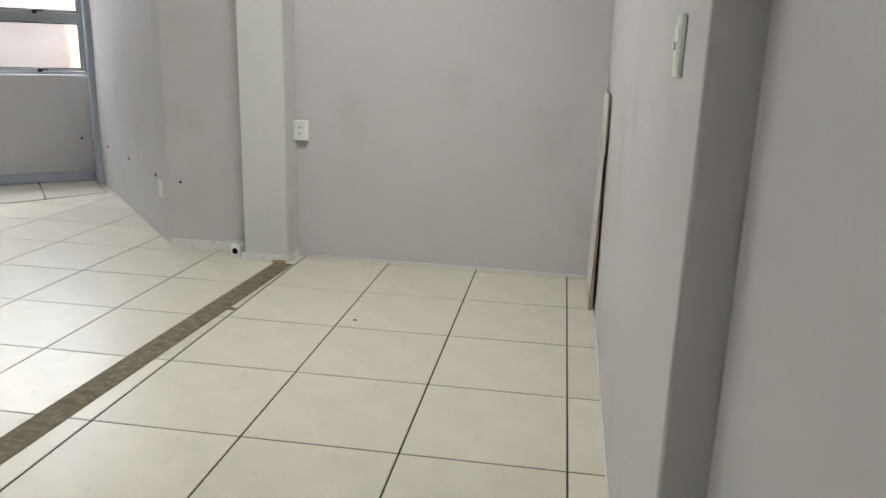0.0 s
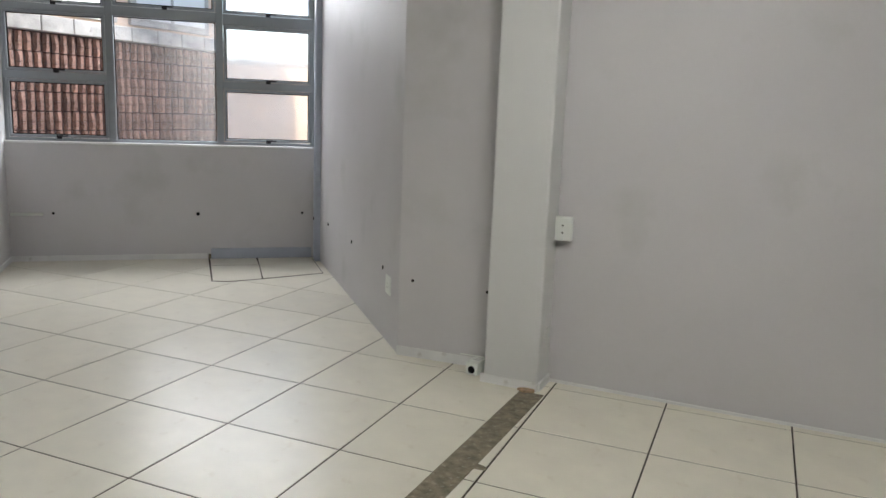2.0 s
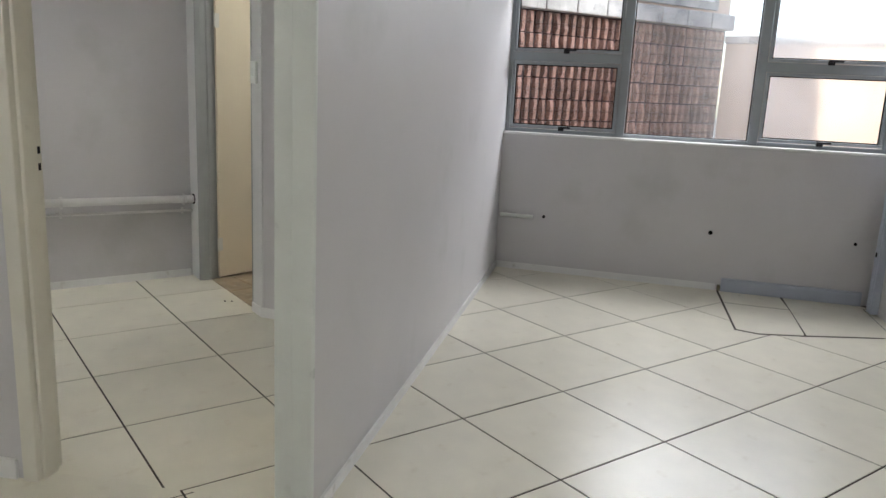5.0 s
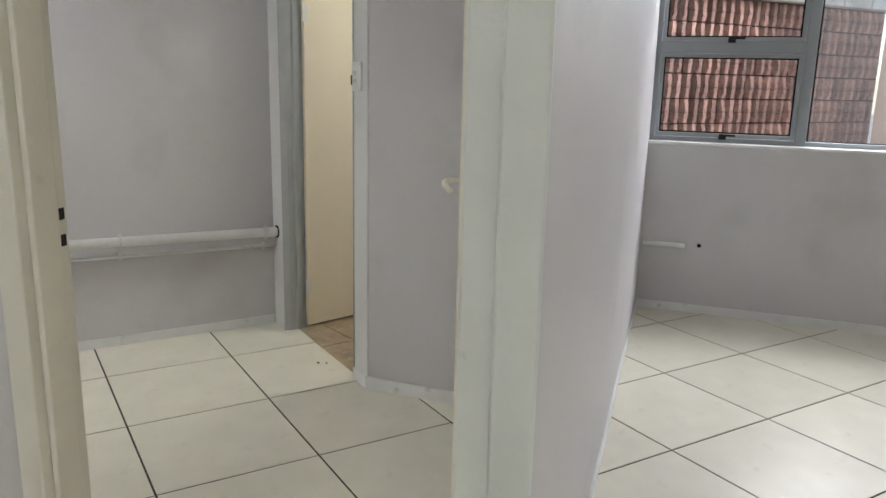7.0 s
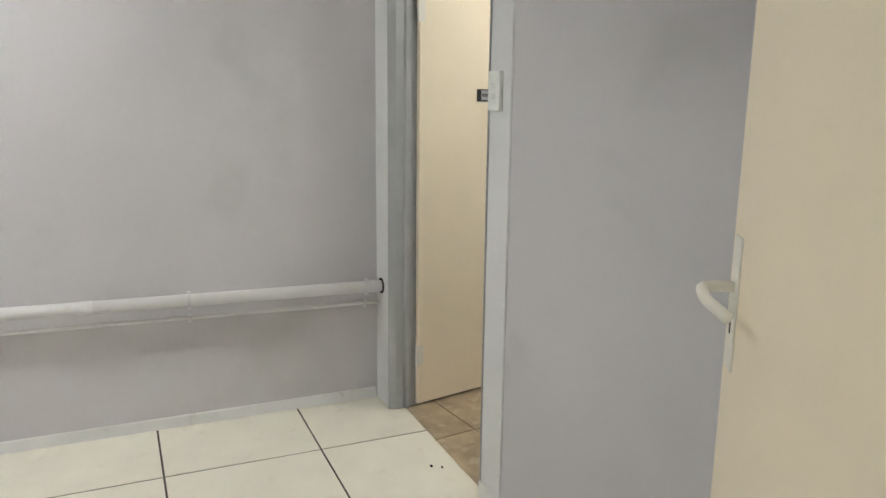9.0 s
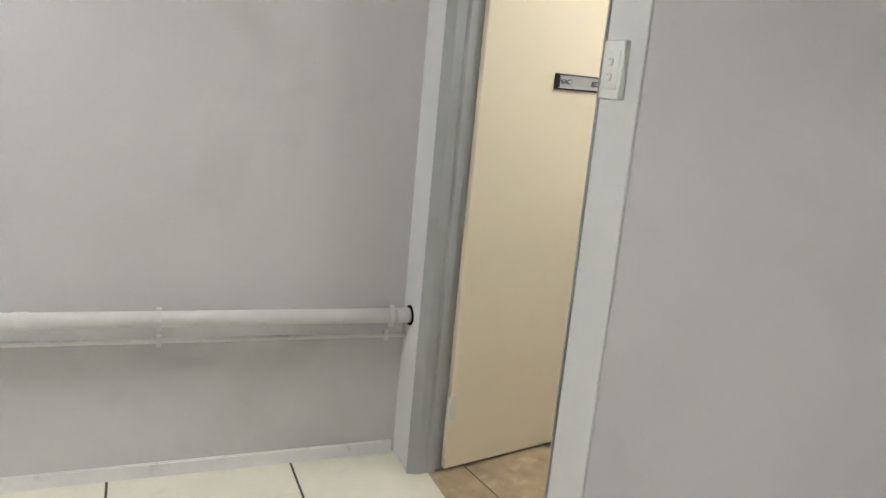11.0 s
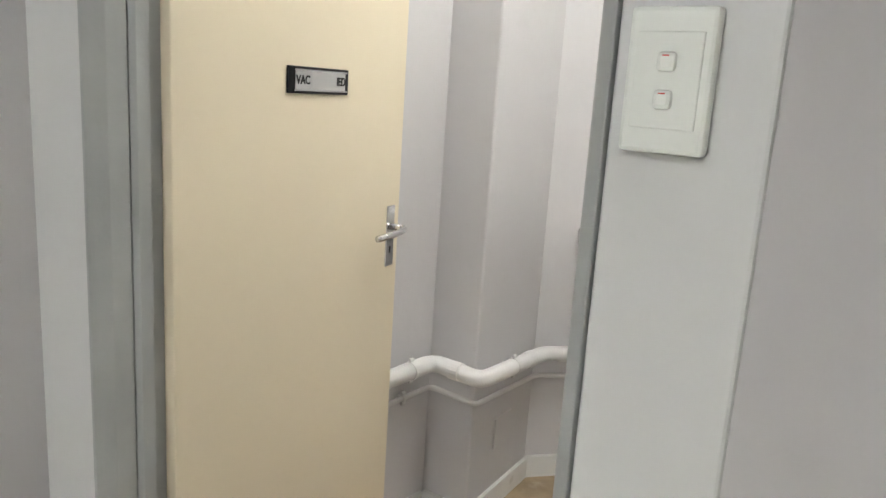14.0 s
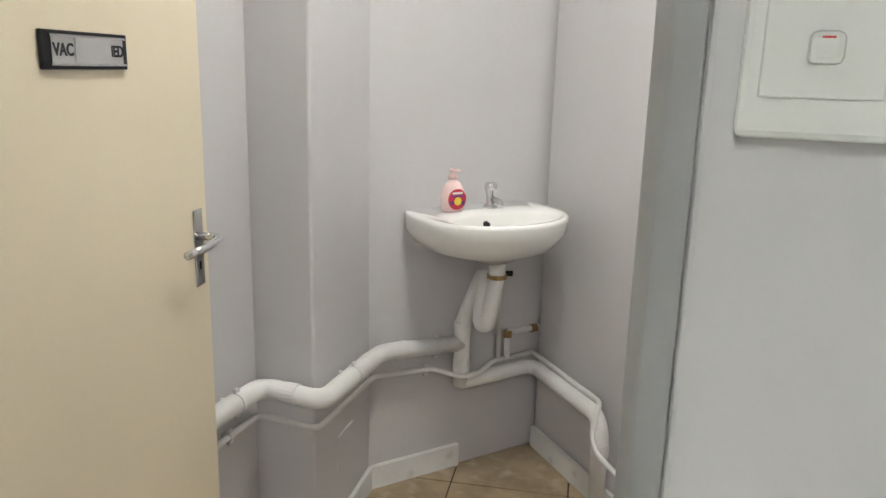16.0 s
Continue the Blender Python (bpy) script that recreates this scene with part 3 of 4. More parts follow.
# sign: seen from the room its left end lies towards the hinge
sign = base("door_sign", wall_frame(TIP2, HINGE2) @ pose(n2 - 0.418, 0.0, 1.408, 0, 0, 180))
tagged(sign, "black framed sliding vacancy sign on the cream door", "sign")
part("backing", box(-0.11, -0.006, -0.027, 0.11, 0, 0.027, 0.002), BLACK, sign)
part("rail", box(-0.094, -0.010, 0.018, 0.100, -0.005, 0.022, 0.001), CHROME, sign, "metal rail")
part("rail", box(-0.094, -0.010, -0.022, 0.100, -0.005, -0.018, 0.001), CHROME, sign, "metal rail")
part("card", box(-0.088, -0.0072, -0.018, 0.095, -0.006, 0.018), GREY_CARD, sign, "pale grey card")
part("slider", box(-0.036, -0.0095, -0.019, 0.058, -0.0074, 0.019, 0.001), GREY_CARD, sign, "plain sliding cover")
text("letters", "VAC", 0.024, BLACK, sign, pose(-0.063, -0.0078, 0, 90))
text("letters", "IED", 0.024, BLACK, sign, pose(0.077, -0.0078, 0, 90))


# ---- door frames ----
def frame_post(name, pts, mat, label, z1=DOOR_H + 0.05, bevel=0.004):
    return structure(finish(name, prism([flat(p) for p in pts], 0.0, z1, bevel=bevel), mat), label, "door frame")


# first doorway, hinge side: flat post and a rebate stepping back
e0 = P_END - U * 0.012
frame_post("door_frame_1", [e0 - IN * 0.004, e0 + IN * 0.0715, e0 + IN * 0.0715 + U * 0.03, e0 - IN * 0.004 + U * 0.022], FRAME_WHITE, "chipped gloss-painted door post", H, 0.006)
frame_post("door_frame_1", [e0 + IN * 0.070 + U * 0.012, e0 + IN * 0.132 + U * 0.012, e0 + IN * 0.132 + U * 0.06, e0 + IN * 0.070 + U * 0.06], FRAME_WHITE, "gloss-painted rebate of the door frame")
frame_post("door_frame_1", [e0 + IN * 0.070 + U * 0.062, e0 + IN * 0.152 + U * 0.062, e0 + IN * 0.152 + U * 0.115, e0 + IN * 0.070 + U * 0.115], FRAME_CREAM, "cream back of the door rebate")
j = J1
frame_post("door_frame_1", [j - DN * 0.012, j + DD * 0.055 - DN * 0.012, j + DD * 0.055 + DN * 0.122, j + DN * 0.122], FRAME_CREAM, "gloss-painted door post with strike holes")
frame_post("door_frame_1", [j - DD * 0.014 + DN * 0.015, j - DD * 0.0005 + DN * 0.015, j - DD * 0.0005 + DN * 0.085, j - DD * 0.014 + DN * 0.085], FRAME_CREAM, "door stop on the frame")
structure(finish("door_frame_1", prism([flat(J0 + IN * 0.01), flat(j), flat(j + DN * 0.14), flat(J0 + IN * 0.01 + DN * 0.14)], DOOR_H, DOOR_H + 0.048), FRAME_CREAM), "painted door frame head", "door frame")
sp = base("strike_plate", wall_frame(flat(j), flat(j + DN)) @ pose(0.104, 0.0, 1.12))
tagged(sp, "dark strike holes in the door frame", "strike plate")
_side = 1 if (Matrix.Rotation(math.atan2(DN.y, DN.x), 2) @ Vector((0, 1))).dot(-DD) > 0 else -1
for z in (0.02, -0.035):
    part("slot", box(-0.008, min(0, _side * 0.002), z - 0.012, 0.008, max(0, _side * 0.002), z + 0.012), BLACK, sp)
# washroom doorway, pressed steel frame
for pts in ([(-7.764, 3.668), (-7.757, 3.668), (-7.745, 3.70), (-7.745, 3.735), (-7.764, 3.735)],
            [(-7.764, 3.737), (-7.747, 3.737), (-7.738, 3.745), (-7.738, 3.768), (-7.752, 3.768), (-7.752, 3.81), (-7.764, 3.81)]):
    frame_post("door_frame_2", pts, STEEL_PAINT, "grey painted pressed-steel door frame", bevel=0.0012)
frame_post("door_frame_2", [(-6.936, 3.722), (-6.955, 3.732), (-6.966, 3.755), (-6.966, 3.84), (-6.936, 3.858)], STEEL_PAINT, "grey painted pressed-steel door frame", bevel=0.003)
structure(finish("door_frame_2", prism([(-7.73, 3.68), (-6.95, 3.74), (-6.95, 3.86), (-7.73, 3.80)], DOOR_H + 0.005, DOOR_H + 0.049), STEEL_PAINT), "grey painted steel frame head", "door frame")


# ---- pipes ----
def pipe(name, pts, r, bend, label, clips=(), collars=(), mat=PIPE, group="painted pipes"):
    ob = base(name)
    tagged(ob, label, "pipe", group)
    part("run", tube(pts, r, bend, 18 if r > 0.015 else 10), mat, ob, smooth=True)
    for p, d, n in clips:
        p, d, n = Vector(p), Vector(d).normalized(), Vector(n).normalized()
        part("clip", tube([p - d * 0.007, p + d * 0.006], r + 0.0025, sides=16), mat, ob)
        s = d.cross(n).normalized()
        for k in (1, -1):
            q = p + s * k * (r + 0.007)
            part("clip_lug", tube([q - d * 0.008, q + d * 0.008], 0.006, sides=8), mat, ob)
        part("clip_foot", tube([p - n * (r * 0.5), p - n * (r + 0.028)], 0.007, sides=8), mat, ob)
    for p, d in collars:
        p, d = Vector(p), Vector(d).normalized()
        part("collar", tube([p - d * 0.02, p + d * 0.02], r + 0.0022, sides=18), mat, ob, smooth=False)
    return ob


EX = (1, 0, 0)
EY = (0, 1, 0)
pipe("waste_pipe", [(-7.862, -1.35, 0.645), (-7.862, 3.673, 0.558)], 0.026, 0, "thick white painted waste pipe along the wall",
     [((-7.862, y, 0.558 + (3.673 - y) * 0.0173), EY, EX) for y in (3.60, 2.84, 1.7)], [((-7.862, 2.46, 0.579), EY), ((-7.862, 3.64, 0.5586), EY)])
pipe("water_pipe", [(-7.9, -1.35, 0.56), (-7.9, 3.673, 0.473)], 0.0085, 0, "thin white painted water pipe along the wall",
     [((-7.9, y, 0.473 + (3.673 - y) * 0.0173), EY, EX) for y in (3.60, 2.84)])
_ph = base("pipe_sleeve", pose(-7.862, 3.671, 0.558))
tagged(_ph, "rough dark hole round the pipe in the wall", "hole")
part("rim", tube([(0, -0.004, 0), (0, 0.002, 0)], 0.036, sides=14), DARK, _ph)


def on_basin(r, out, z):
    p = B0 + BD * r + BN * out
    return (p.x, p.y, z)


PW = [(-7.975, 3.82, 0.572), (-7.975, 4.893, 0.562), (-7.795, 4.895, 0.550), (-7.832, 5.36, 0.512), on_basin(0.325, 0.05, 0.487)]
bd3, bn3 = (BD.x, BD.y, 0), (BN.x, BN.y, 0)
pipe("waste_pipe", PW, 0.027, 0.05, "thick white painted waste pipe bent round the column",
     [((-7.975, 4.78, 0.563), EY, EX), ((-7.813, 5.12, 0.532), EY, EX), (on_basin(0.22, 0.05, 0.494), bd3, bn3)], [((-7.822, 5.23, 0.523), EY), (on_basin(0.09, 0.05, 0.504), bd3), ((-7.885, 4.894, 0.556), EX)])
RW0 = Vector((-7.447, 5.905))
RWD = -U
RWN = IN
def on_right(s, out, z):
    p = RW0 + RWD * s + RWN * out
    return (p.x, p.y, z)


PS = [(-8.0, 3.82, 0.47), (-8.0, 4.918, 0.465), (-7.823, 4.92, 0.455), (-7.862, 5.37, 0.418), on_basin(0.23, 0.02, 0.402), on_basin(0.30, 0.085, 0.38), on_basin(0.38, 0.085, 0.38), on_basin(0.48, 0.02, 0.385), on_basin(0.66, 0.02, 0.385), on_right(0.05, 0.02, 0.385), on_right(0.48, 0.03, 0.385), on_right(0.52, 0.075, 0.37), on_right(0.52, 0.085, 0.30), on_right(0.56, 0.09, 0.26), on_right(0.85, 0.09, 0.23)]
pipe("water_pipe", PS, 0.0085, 0.03, "thin white painted water pipe following the washroom walls", [((-8.0, 4.78, 0.466), EY, EX), (on_basin(0.2, 0.02, 0.404), bd3, bn3)])
pipe("waste_pipe", [on_basin(0.325, 0.05, 0.345), on_basin(0.45, 0.05, 0.345), on_basin(0.63, 0.05, 0.352), on_right(0.49, 0.05, 0.352), on_right(0.52, 0.05, 0.30), on_right(0.52, 0.05, 0.0)], 0.026, 0.06, "thick white painted waste pipe dropping to the floor",
     [], [(on_right(0.52, 0.05, 0.06), (0, 0, 1)), (on_right(0.52, 0.05, 0.25), (0, 0, 1))])
pipe("waste_riser", [on_basin(0.325, 0.05, 0.335), on_basin(0.325, 0.05, 0.56), on_basin(0.385, 0.08, 0.74)], 0.027, 0.05, "white painted waste riser behind the basin trap", [], [(on_basin(0.325, 0.05, 0.41), (0, 0, 1)), (on_basin(0.325, 0.05, 0.545), (0, 0, 1))])
pipe("water_pipe", [on_basin(0.50, 0.02, 0.385), on_basin(0.49, 0.02, 0.88)], 0.008, 0, "thin white painted supply pipe up to the basin tap")
pipe("capped_pipe", [on_basin(0.535, 0.025, 0.385), on_basin(0.535, 0.025, 0.485), on_basin(0.675, 0.025, 0.482)], 0.011, 0.012, "white painted pipe with rusty joints", [], [])
for p, d in ((on_basin(0.535, 0.025, 0.478), (0, 0, 1)), (on_basin(0.65, 0.025, 0.482), bd3)):
    p, d = Vector(p), Vector(d)
    o = finish("pipe_joint", tube([p - d * 0.012, p + d * 0.012], 0.0155, sides=8), BRASS)
    tagged(o, "corroded brass pipe joint", "pipe joint", "pipe joints")


# ---- basin ----
def basin():
    ob = base("wash_basin", wall_frame(flat(B0), flat(B1)) @ pose(0.355, 0, 0))
    tagged(ob, "white ceramic wall-hung wash basin", "basin")
    top, N = 0.955, 40

    def ring(w, d, z, y0=0.0, flat_back=True):
        pts = []
        for k in range(N):
            a = 2 * math.pi * k / N
            x, y = math.cos(a) * w, math.sin(a)
            yy = -d * (0.5 - 0.5 * y) if not flat_back else None
            if flat_back:
                yy = -0.16 - (d - 0.16) * (-y) if y < 0 else -0.16 + 0.16 * min(1, y * 1.9)
                if y > 0:
                    x = math.copysign(w * (abs(math.cos(a)) ** 0.35), math.cos(a)) if abs(math.cos(a)) > 1e-6 else 0
            pts.append((x, yy + y0, z))
        return pts
    rings = [[(x * 0.2, -0.19 + (y + 0.19) * 0.18, top - 0.155) for x, y, z in ring(0.24, 0.36, 0)],
             [(x * 0.45, -0.18 + (y + 0.18) * 0.42, top - 0.135) for x, y, z in ring(0.24, 0.36, 0)],
             [(x * 0.86, min(-0.001, -0.16 + (y + 0.16) * 0.82) if y < -0.16 else y, top - 0.105) for x, y, z in ring(0.245, 0.37, 0)],
             ring(0.247, 0.372, top - 0.055), ring(0.25, 0.38, top - 0.012), ring(0.248, 0.377, top - 0.002), ring(0.24, 0.366, top)]

    def bowl(w, d, z):
        out = []
        for k in range(N):
            a = 2 * math.pi * k / N
            s = math.sin(a)
            out.append((w * math.cos(a), -0.225 - d * (-s) if s < 0 else -0.225 + d * 0.72 * s, z))
        return out
    rings += [bowl(0.205, 0.122, top - 0.002), bowl(0.192, 0.112, top - 0.014), bowl(0.165, 0.095, top - 0.06), bowl(0.10, 0.06, top - 0.10), bowl(0.022, 0.022, top - 0.112)]
    bm = bmesh.new()
    vs = [[bm.verts.new(p) for p in r] for r in rings]
    for a, b in zip(vs, vs[1:]):
        for k in range(N):
            bm.faces.new((a[k], a[(k + 1) % N], b[(k + 1) % N], b[k]))
    bm.faces.new(vs[0][::-1])
    bm.faces.new(vs[-1])
    part("bowl", bm, CERAMIC, ob, smooth=True)
    part("drain", tube([(0, -0.225, top - 0.1125), (0, -0.225, top - 0.1095)], 0.02, sides=18), CHROME, ob)
    part("overflow", tube([(-0.02, -0.148, top - 0.036), (-0.02, -0.160, top - 0.040)], 0.011, sides=14), BLACK, ob, "dark overflow hole with a metal rim")
    # tap
    tap = part("tap", lathe([(0.024, 0), (0.024, 0.006), (0.015, 0.012), (0.014, 0.045), (0.018, 0.05), (0.018, 0.056), (0.021, 0.06), (0.022, 0.075), (0.016, 0.084), (0.004, 0.086)], 18, at=(0.04, -0.085, top)), CHROME, ob, "chrome pillar tap", True)
    part("spout", tube([(0.04, -0.09, top + 0.03), (0.04, -0.138, top + 0.03), (0.04, -0.148, top + 0.012)], 0.0095, 0.02, 12), CHROME, tap, smooth=True)
    # trap
    part("tail", tube([(0, -0.195, top - 0.20), (0, -0.195, top - 0.15)], 0.028, sides=18), CERAMIC, ob, smooth=True)
    part("trap_nut", tube([(0, -0.195, top - 0.205), (0, -0.195, top - 0.192)], 0.032, sides=12), BRASS, ob)
    part("screw", tube([(0.028, -0.20, top - 0.192), (0.05, -0.21, top - 0.192)], 0.009, sides=10), BLACK, ob)
    part("trap", tube([(0, -0.195, top - 0.20), (-0.022, -0.185, 0.595), (-0.015, -0.135, 0.578), (0.012, -0.095, 0.63), (0.03, -0.08, 0.745)], 0.026, 0.045, 18), PIPE, ob, "white painted trap", True)
    # soap bottle stands on the rim
    s = base("soap_bottle", wall_frame(flat(B0), flat(B1)) @ pose(0.25, -0.085, top))
    tagged(s, "pink pump soap bottle with a round red label", "soap bottle")
    bm = lathe([(0.033, 0.0), (0.040, 0.006), (0.043, 0.035), (0.038, 0.07), (0.024, 0.092), (0.014, 0.098), (0.013, 0.108)], 20)
    bmesh.ops.scale(bm, vec=(1, 0.62, 1), verts=bm.verts)
    part("body", bm, PINK, s, "translucent pink bottle", True)
    part("collar", lathe([(0.016, 0.102), (0.016, 0.115), (0.008, 0.118), (0.006, 0.128)], 14), PINK, s, smooth=True)
    part("pump", box(-0.011, -0.028, 0.126, 0.011, 0.011, 0.136, 0.004), PINK, s)
    lab = part("label", tube([(0, -0.0262, 0.042), (0, -0.0275, 0.042)], 0.033, sides=24), RED_LABEL, s, "round red label")
    part("label_band", box(-0.022, -0.0286, 0.050, 0.022, -0.0273, 0.056), PURPLE, lab)
    part("label_title", box(-0.018, -0.0286, 0.059, 0.018, -0.0273, 0.065), BOARD, lab)
    part("label_patch", tube([(0.002, -0.0273, 0.036), (0.002, -0.0288, 0.036)], 0.013, sides=14), YELLOW, lab)
    part("label_spot", tube([(-0.02, -0.0273, 0.032), (-0.02, -0.0288, 0.032)], 0.007, sides=10), PURPLE, lab)
    part("label_spot", tube([(0.021, -0.0273, 0.030), (0.021, -0.0288, 0.030)], 0.007, sides=10), PURPLE, lab)


basin()

# painted inspection plate on the washroom column
ip = base("blank_plate", wall_frame((-7.842, 4.94), (-7.884, 5.38)) @ pose(0.22, 0, 0.28))
tagged(ip, "painted-over blank plate on the boxed column", "plate")
part("plate", box(-0.06, -0.007, -0.055, 0.06, 0.0, 0.055, 0.002), PAINT, ip)


def toilet():
    ob = base("toilet", pose(-6.84, 4.92, 0, 0, 0, math.degrees(math.atan2(IN.y, IN.x)) - 90))
    tagged(ob, "white ceramic toilet on the washroom floor", "toilet")
    bm = lathe([(0.11, 0.0), (0.10, 0.12), (0.15, 0.28), (0.185, 0.38), (0.18, 0.395), (0.13, 0.39), (0.10, 0.30), (0.04, 0.24)], 28)
    bmesh.ops.scale(bm, vec=(1, 1.25, 1), verts=bm.verts)
    part("bowl", bm, CERAMIC, ob, smooth=True)
    bm = lathe([(0.188, 0.397), (0.19, 0.412), (0.18, 0.418), (0.12, 0.416), (0.115, 0.398)], 28)
    bmesh.ops.scale(bm, vec=(1, 1.25, 1), verts=bm.verts)
    part("seat", bm, PLASTIC, ob, smooth=True)
    part("cistern", box(-0.19, -0.33, 0.38, 0.19, -0.20, 0.76, 0.02), CERAMIC, ob)


toilet()


# ---- ceiling lights (outside the view, they light the rooms) ----
def ceiling_light(x, y, turn, w, l, mat, label):
    ob = base("ceiling_light", pose(x, y, H, 0, 0, turn))
    tagged(ob, label, "ceiling light", "ceiling lights")
    part("housing", box(-w / 2, -l / 2, -0.05, w / 2, l / 2, -0.001, 0.004), BOARD, ob)
    part("diffuser", box(-w / 2 + 0.02, -l / 2 + 0.02, -0.062, w / 2 - 0.02, l / 2 - 0.02, -0.05, 0.003), mat, ob)


for x, y in ((-1.5, 3.5), (-3.9, 0.9)):
    ceiling_light(x, y, 0, 0.25, 1.2, LAMP, "white fluorescent batten on the ceiling")
ceiling_light(-7.0, 1.35, 0, 0.25, 1.2, LAMP_C, "white fluorescent batten on the ceiling")
ceiling_light(-7.2, 4.75, 40, 0.3, 0.3, LAMP_WARM, "square washroom light on the ceiling")


# ---- outside ----
structure(finish("ground", prism([(-60, -60), (60, -60), (60, 60), (-60, 60)], -0.6, -0.5), GROUND), "dark paved yard outside", "ground")
EXT_A, EXT_T, EXT_S = Vector((-8.205, 7.11)), 86.0, -0.8
EM = pose(EXT_A.x, EXT_A.y, 0, 0, 0, EXT_T)
EXT_L, LEDGE_Z = 2.66, 2.235
ext = base("brick_house_wall", EM)
tagged(ext, "neighbouring wall of vertical rough brown split bricks", "building")
part("backing", box(EXT_S, 0.03, -0.5, EXT_L, 0.3, LEDGE_Z - 0.1), BRICK_GAPS, ext)
part("upper_wall", box(EXT_S, 0.0, LEDGE_Z + 0.07, EXT_L, 0.3, 6.0), ORANGE, ext, "orange plastered upper wall")
for i in range(9):
    x0 = EXT_S + i * (EXT_L - EXT_S) / 9
    part("ledge", box(x0 + 0.004, -0.09, LEDGE_Z - 0.10, x0 + (EXT_L - EXT_S) / 9 - 0.004, 0.25, LEDGE_Z + 0.065, 0.012), LEDGE, ext, "stained concrete ledge")
for x0 in (-0.3, 1.15):
    w = part("window", box(x0, -0.05, LEDGE_Z + 0.10, x0 + 1.25, 0.02, LEDGE_Z + 1.4), LEDGE, ext, "white framed window")
    for k in (0, 1):
        part("pane", box(x0 + 0.08 + k * 0.57, -0.06, LEDGE_Z + 0.18, x0 + 0.6 + k * 0.57, -0.05, LEDGE_Z + 1.32), BOARD, w, "pale curtained pane")

# side building whose plaster wall catches the sun
side = base("plaster_house_wall", EM @ pose(EXT_L, 0, 0, 0, 0, -78))
tagged(side, "neighbouring orange plastered wall in sunlight", "building")
part("wall", box(0.0, -0.0, -0.5, 5.0, 0.3, 2.0), ORANGE, side)
part("coping", box(0.0, -0.05, 2.0, 5.0, 0.35, 2.08, 0.01), LEDGE, side)


def brick_mesh(seed, w, h, depth):
    rnd = random.Random(seed)
    bm = bmesh.new()
    rows = 5
    rings = []
    for i in range(rows):
        z = h * i / (rows - 1)
        o = rnd.uniform(-0.006, 0.006)
        p = depth * rnd.uniform(0.8, 1.1) * (0.75 if i in (0, rows - 1) else 1)
        k = 0.30 + rnd.uniform(-0.04, 0.08)
        rings.append([bm.verts.new(q) for q in ((o - w * 0.5, 0.0, z), (o - w * k, -p, z), (o + w * k, -p * rnd.uniform(0.85, 1.1), z), (o + w * 0.5, 0.0, z))])
    for a, b in zip(rings, rings[1:]):
        for k in range(3):
            bm.faces.new((a[k], a[k + 1], b[k + 1], b[k]))
    bm.faces.new(rings[0])
    bm.faces.new(rings[-1][::-1])
    bmesh.ops.recalc_face_normals(bm, faces=bm.faces)
    me = bpy.data.meshes.new("brick")
    bm.to_mesh(me)
    bm.free()
    me.materials.append(BRICK_FACE)
    return me


BW, BH = 0.104, 0.204
bricks = [brick_mesh(s, 0.060, BH - 0.014, 0.05) for s in range(8)]
rnd = random.Random(5)
spots = []
zz = LEDGE_Z - 0.10 - BH
row = 0
while zz > -0.4:
    x = EXT_S + 0.05
    while x < EXT_L - 0.05:
        spots.append((x + rnd.uniform(-0.006, 0.006), zz))
        x += BW
    zz -= BH
    row += 1
near = [s for s in spots if -0.3 < s[0] < 3.7 and s[1] > 0.2]
near.sort(key=lambda s: -s[1])
near = near[:290]
chosen = set(near)
rest = bmesh.new()
for s in spots:
    me = bricks[rnd.randrange(8)]
    if s in chosen:
        o = new("brick", me)
        o.parent = ext
        o.location = (s[0], 0.03, s[1])
    else:
        n0 = len(rest.verts)
        rest.from_mesh(me)
        rest.verts.ensure_lookup_table()
        for v in rest.verts[n0:]:
            v.co += Vector((s[0], 0.03, s[1]))
o = part("bricks_beyond", rest, BRICK_FACE, ext)
o["kind"] = "stuff"


# ---- floor tiles ----
def tile_mesh(w, d, mat, gap=0.008, h=0.008):
    me = bpy.data.meshes.new("tile")
    bm = box(gap / 2, gap / 2, -h, w - gap / 2, d - gap / 2, 0.0)
    bmesh.ops.bevel(bm, geom=[e for e in bm.edges if all(v.co.z > -1e-5 for v in e.verts)], offset=0.0015, segments=1, affect="EDGES")
    bm.to_mesh(me)
    bm.free()
    me.materials.append(mat)
    return me


D_MID = JAMB - DD * 0.4


def in_corridor(x, y):
    p = Vector((x, y))
    return (p - JAMB).dot(DN) > 0.06 and (p - P_END).dot(IN) > 0.07


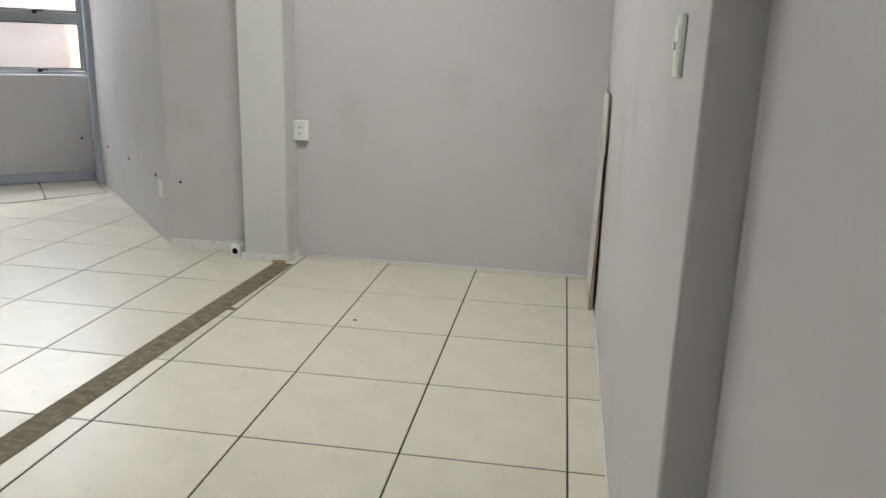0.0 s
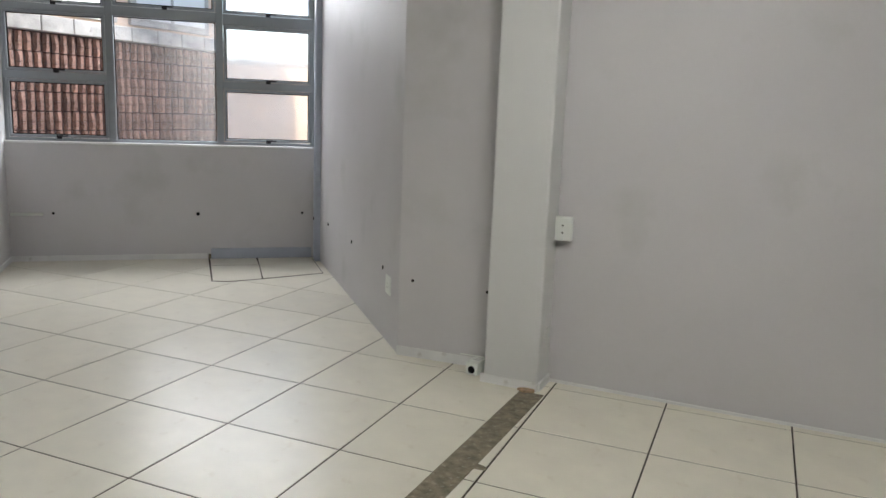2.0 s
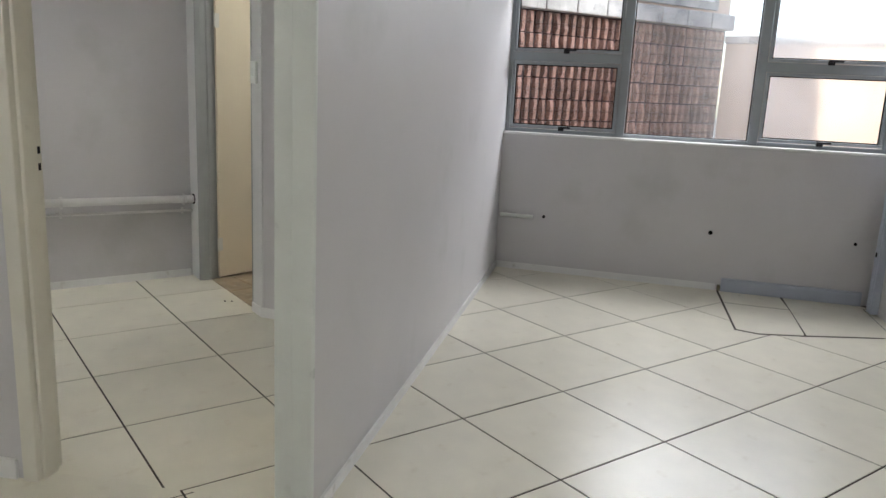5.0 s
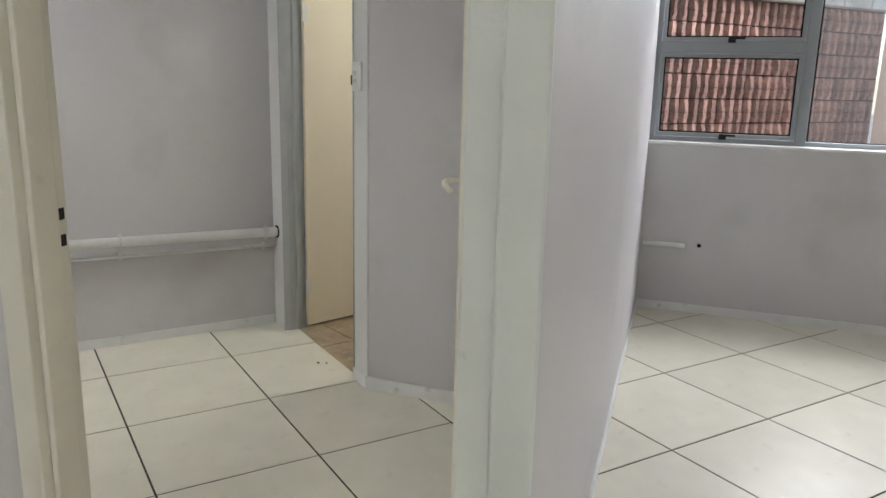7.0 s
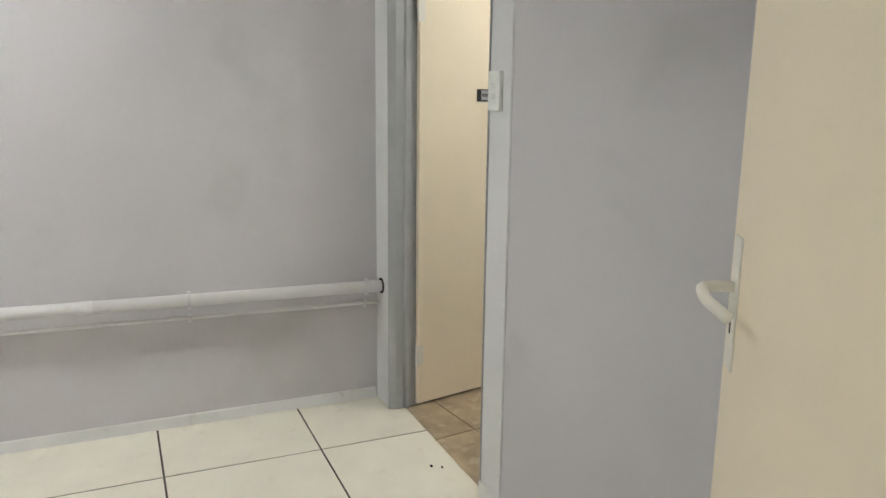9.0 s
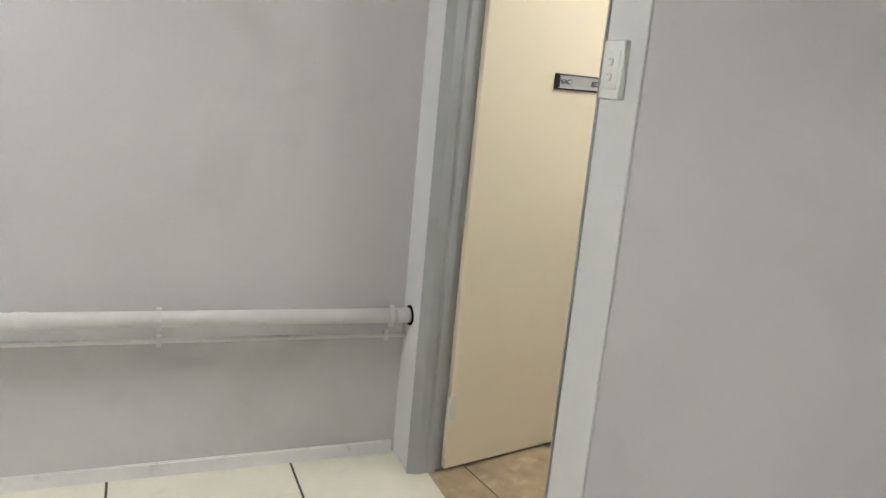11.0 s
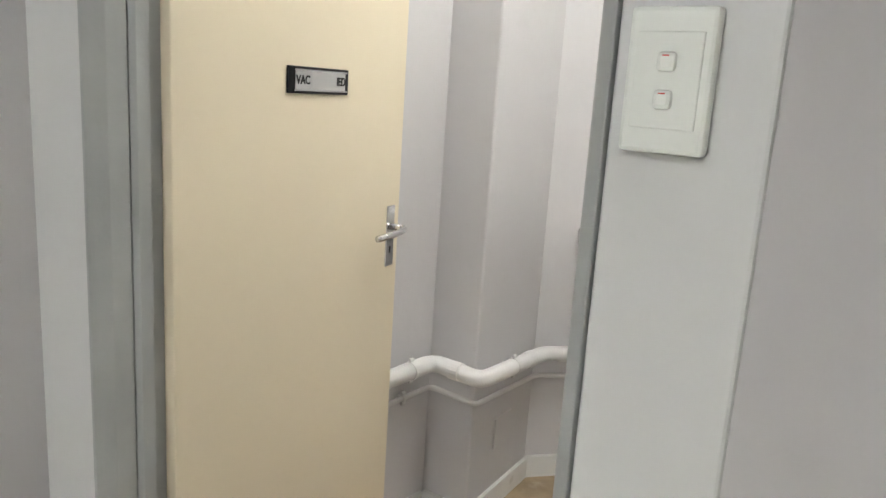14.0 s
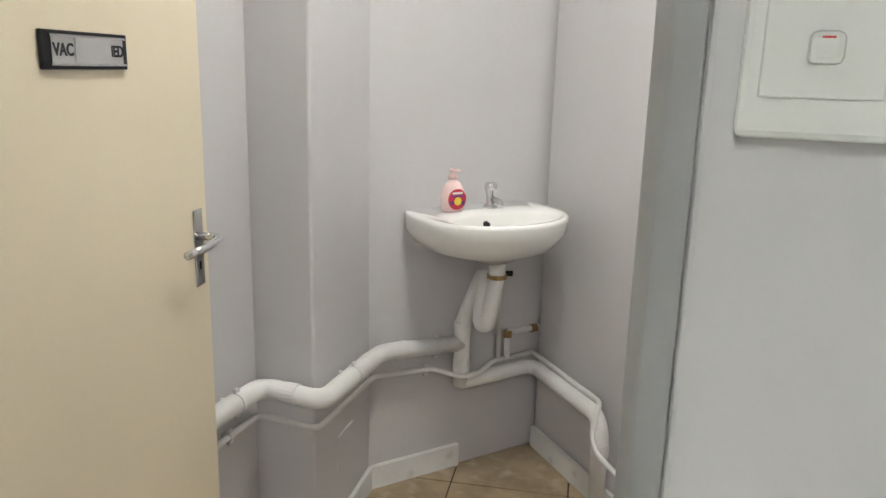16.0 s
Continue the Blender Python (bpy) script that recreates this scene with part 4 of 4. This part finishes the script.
def lay(name, label, xs, ys, mat, corridor, keep, gap=0.008):
    """Tiles of the open room, or of the corridor, cut where the two meet."""
    fl = base(name)
    structure(fl, label, "floor")
    cache = {}
    for x0, x1 in zip(xs, xs[1:]):
        for y0, y1 in zip(ys, ys[1:]):
            if not keep((x0 + x1) / 2, (y0 + y1) / 2):
                continue
            inside = [in_corridor(x, y) == corridor for x in (x0, x1) for y in (y0, y1)]
            if not any(inside):
                continue
            k = (round(x1 - x0, 3), round(y1 - y0, 3))
            if k not in cache:
                cache[k] = tile_mesh(*k, mat, gap)
            me = cache[k]
            wall_co, door_co = P_END + IN * 0.07, JAMB + DN * 0.06
            pieces = [()]
            if not all(inside):
                pieces = [((wall_co, -IN), (door_co, -DN))] if corridor else [((wall_co, IN),), ((wall_co, -IN), (door_co, DN))]
            for cuts in pieces:
                mesh = me
                if cuts:
                    bm = bmesh.new()
                    bm.from_mesh(me)
                    for co, no in cuts:
                        bmesh.ops.bisect_plane(bm, geom=bm.verts[:] + bm.edges[:] + bm.faces[:], plane_co=(co.x - x0, co.y - y0, 0), plane_no=(no.x, no.y, 0), clear_outer=True)
                    if len(bm.faces) < 2:
                        bm.free()
                        continue
                    mesh = bpy.data.meshes.new("tile")
                    bm.to_mesh(mesh)
                    bm.free()
                    mesh.materials.append(mat)
                o = new("tile", mesh)
                o.parent = fl
                o.location = (x0, y0, 0)
    return fl


YS = [-1.47 + 0.6 * i for i in range(16)]
XR = [-2.025, -1.425, -0.822, -0.22, 0.38]
XL = [-5.06 - 0.6 * i for i in range(5, 0, -1)] + [-5.06, -4.458, -3.857, -3.262, -2.66, -2.027]


lay("floor_tiles", "cream glazed floor tiles with dark joints", XR, YS, TILE, False, lambda x, y: y < 5.6)
lay("floor_tiles", "cream glazed floor tiles with dark joints", XL, YS, TILE, False, lambda x, y: y < 5.75 + max(0.0, -2.9 - x))
lay("corridor_tiles", "cream glazed corridor floor tiles with dark joints", [x - 0.032 for x in XL if x < -4.4], [y - 0.045 for y in YS], TILE, True, lambda x, y: y < 4.6)
# washroom tiles, cut along its walls
wf = base("washroom_floor")
structure(wf, "mottled brown glazed washroom floor tiles", "floor")
part("bed", prism([(-8.12, 3.746), (-6.93, 3.746), (-6.2, 4.34), (-6.35, 4.80), (-7.5, 6.05), (-8.12, 6.0)], -0.004, 0.0012), GROUT, wf, "grout bed")
GN = Vector((-GD.y, GD.x))
CUTS = (((0, 3.742), (0, -1)), (flat(P_END + IN * 0.08), flat(-IN)), (flat(G0 + GN * 0.07), flat(-GN)))
TS = 0.40
T_ORI = pose(-7.637, 5.524, 0, 0, 0, 8)
for i in range(-4, 6):
    for k in range(-6, 4):
        bm = box(i * TS + 0.003, k * TS + 0.003, -0.004, (i + 1) * TS - 0.003, (k + 1) * TS - 0.003, 0.0045)
        bmesh.ops.transform(bm, matrix=T_ORI, verts=bm.verts)
        for p, n in CUTS:
            bmesh.ops.bisect_plane(bm, geom=bm.verts[:] + bm.edges[:] + bm.faces[:], plane_co=(*p, 0), plane_no=(*n, 0), clear_outer=True)
        if len(bm.faces) > 2 and max(v.co.x for v in bm.verts) > -8.12:
            part("tile", bm, BROWN_TILE, wf)
        else:
            bm.free()


def slab(name, pts, mat, z0, z1, parent):
    return part(name, prism([flat(p) for p in pts], z0, z1), mat, parent)


patch = base("floor_patch")
structure(patch, "relaid odd-cut cream floor tiles below the window", "floor")
q = [(-5.875, 6.91), (-5.232, 6.181), (-5.10, 6.235), (-4.93, 6.466), (-4.62, 6.95), (-5.06, 7.46), (-5.15, 7.49)]
slab("joint", q, GROUT, -0.004, 0.0012, patch)
slab("tile", [(-5.857, 6.915), (-5.645, 6.672), (-5.312, 6.937), (-5.523, 7.176)], TILE, -0.004, 0.0035, patch)
slab("tile", [(-5.635, 6.66), (-5.23, 6.197), (-5.108, 6.248), (-4.945, 6.468), (-4.952, 6.492), (-5.30, 6.925)], TILE, -0.004, 0.0035, patch)
slab("tile", [(-5.505, 7.183), (-4.935, 6.49), (-4.63, 6.95), (-5.06, 7.45), (-5.15, 7.475)], TILE, -0.004, 0.0035, patch)
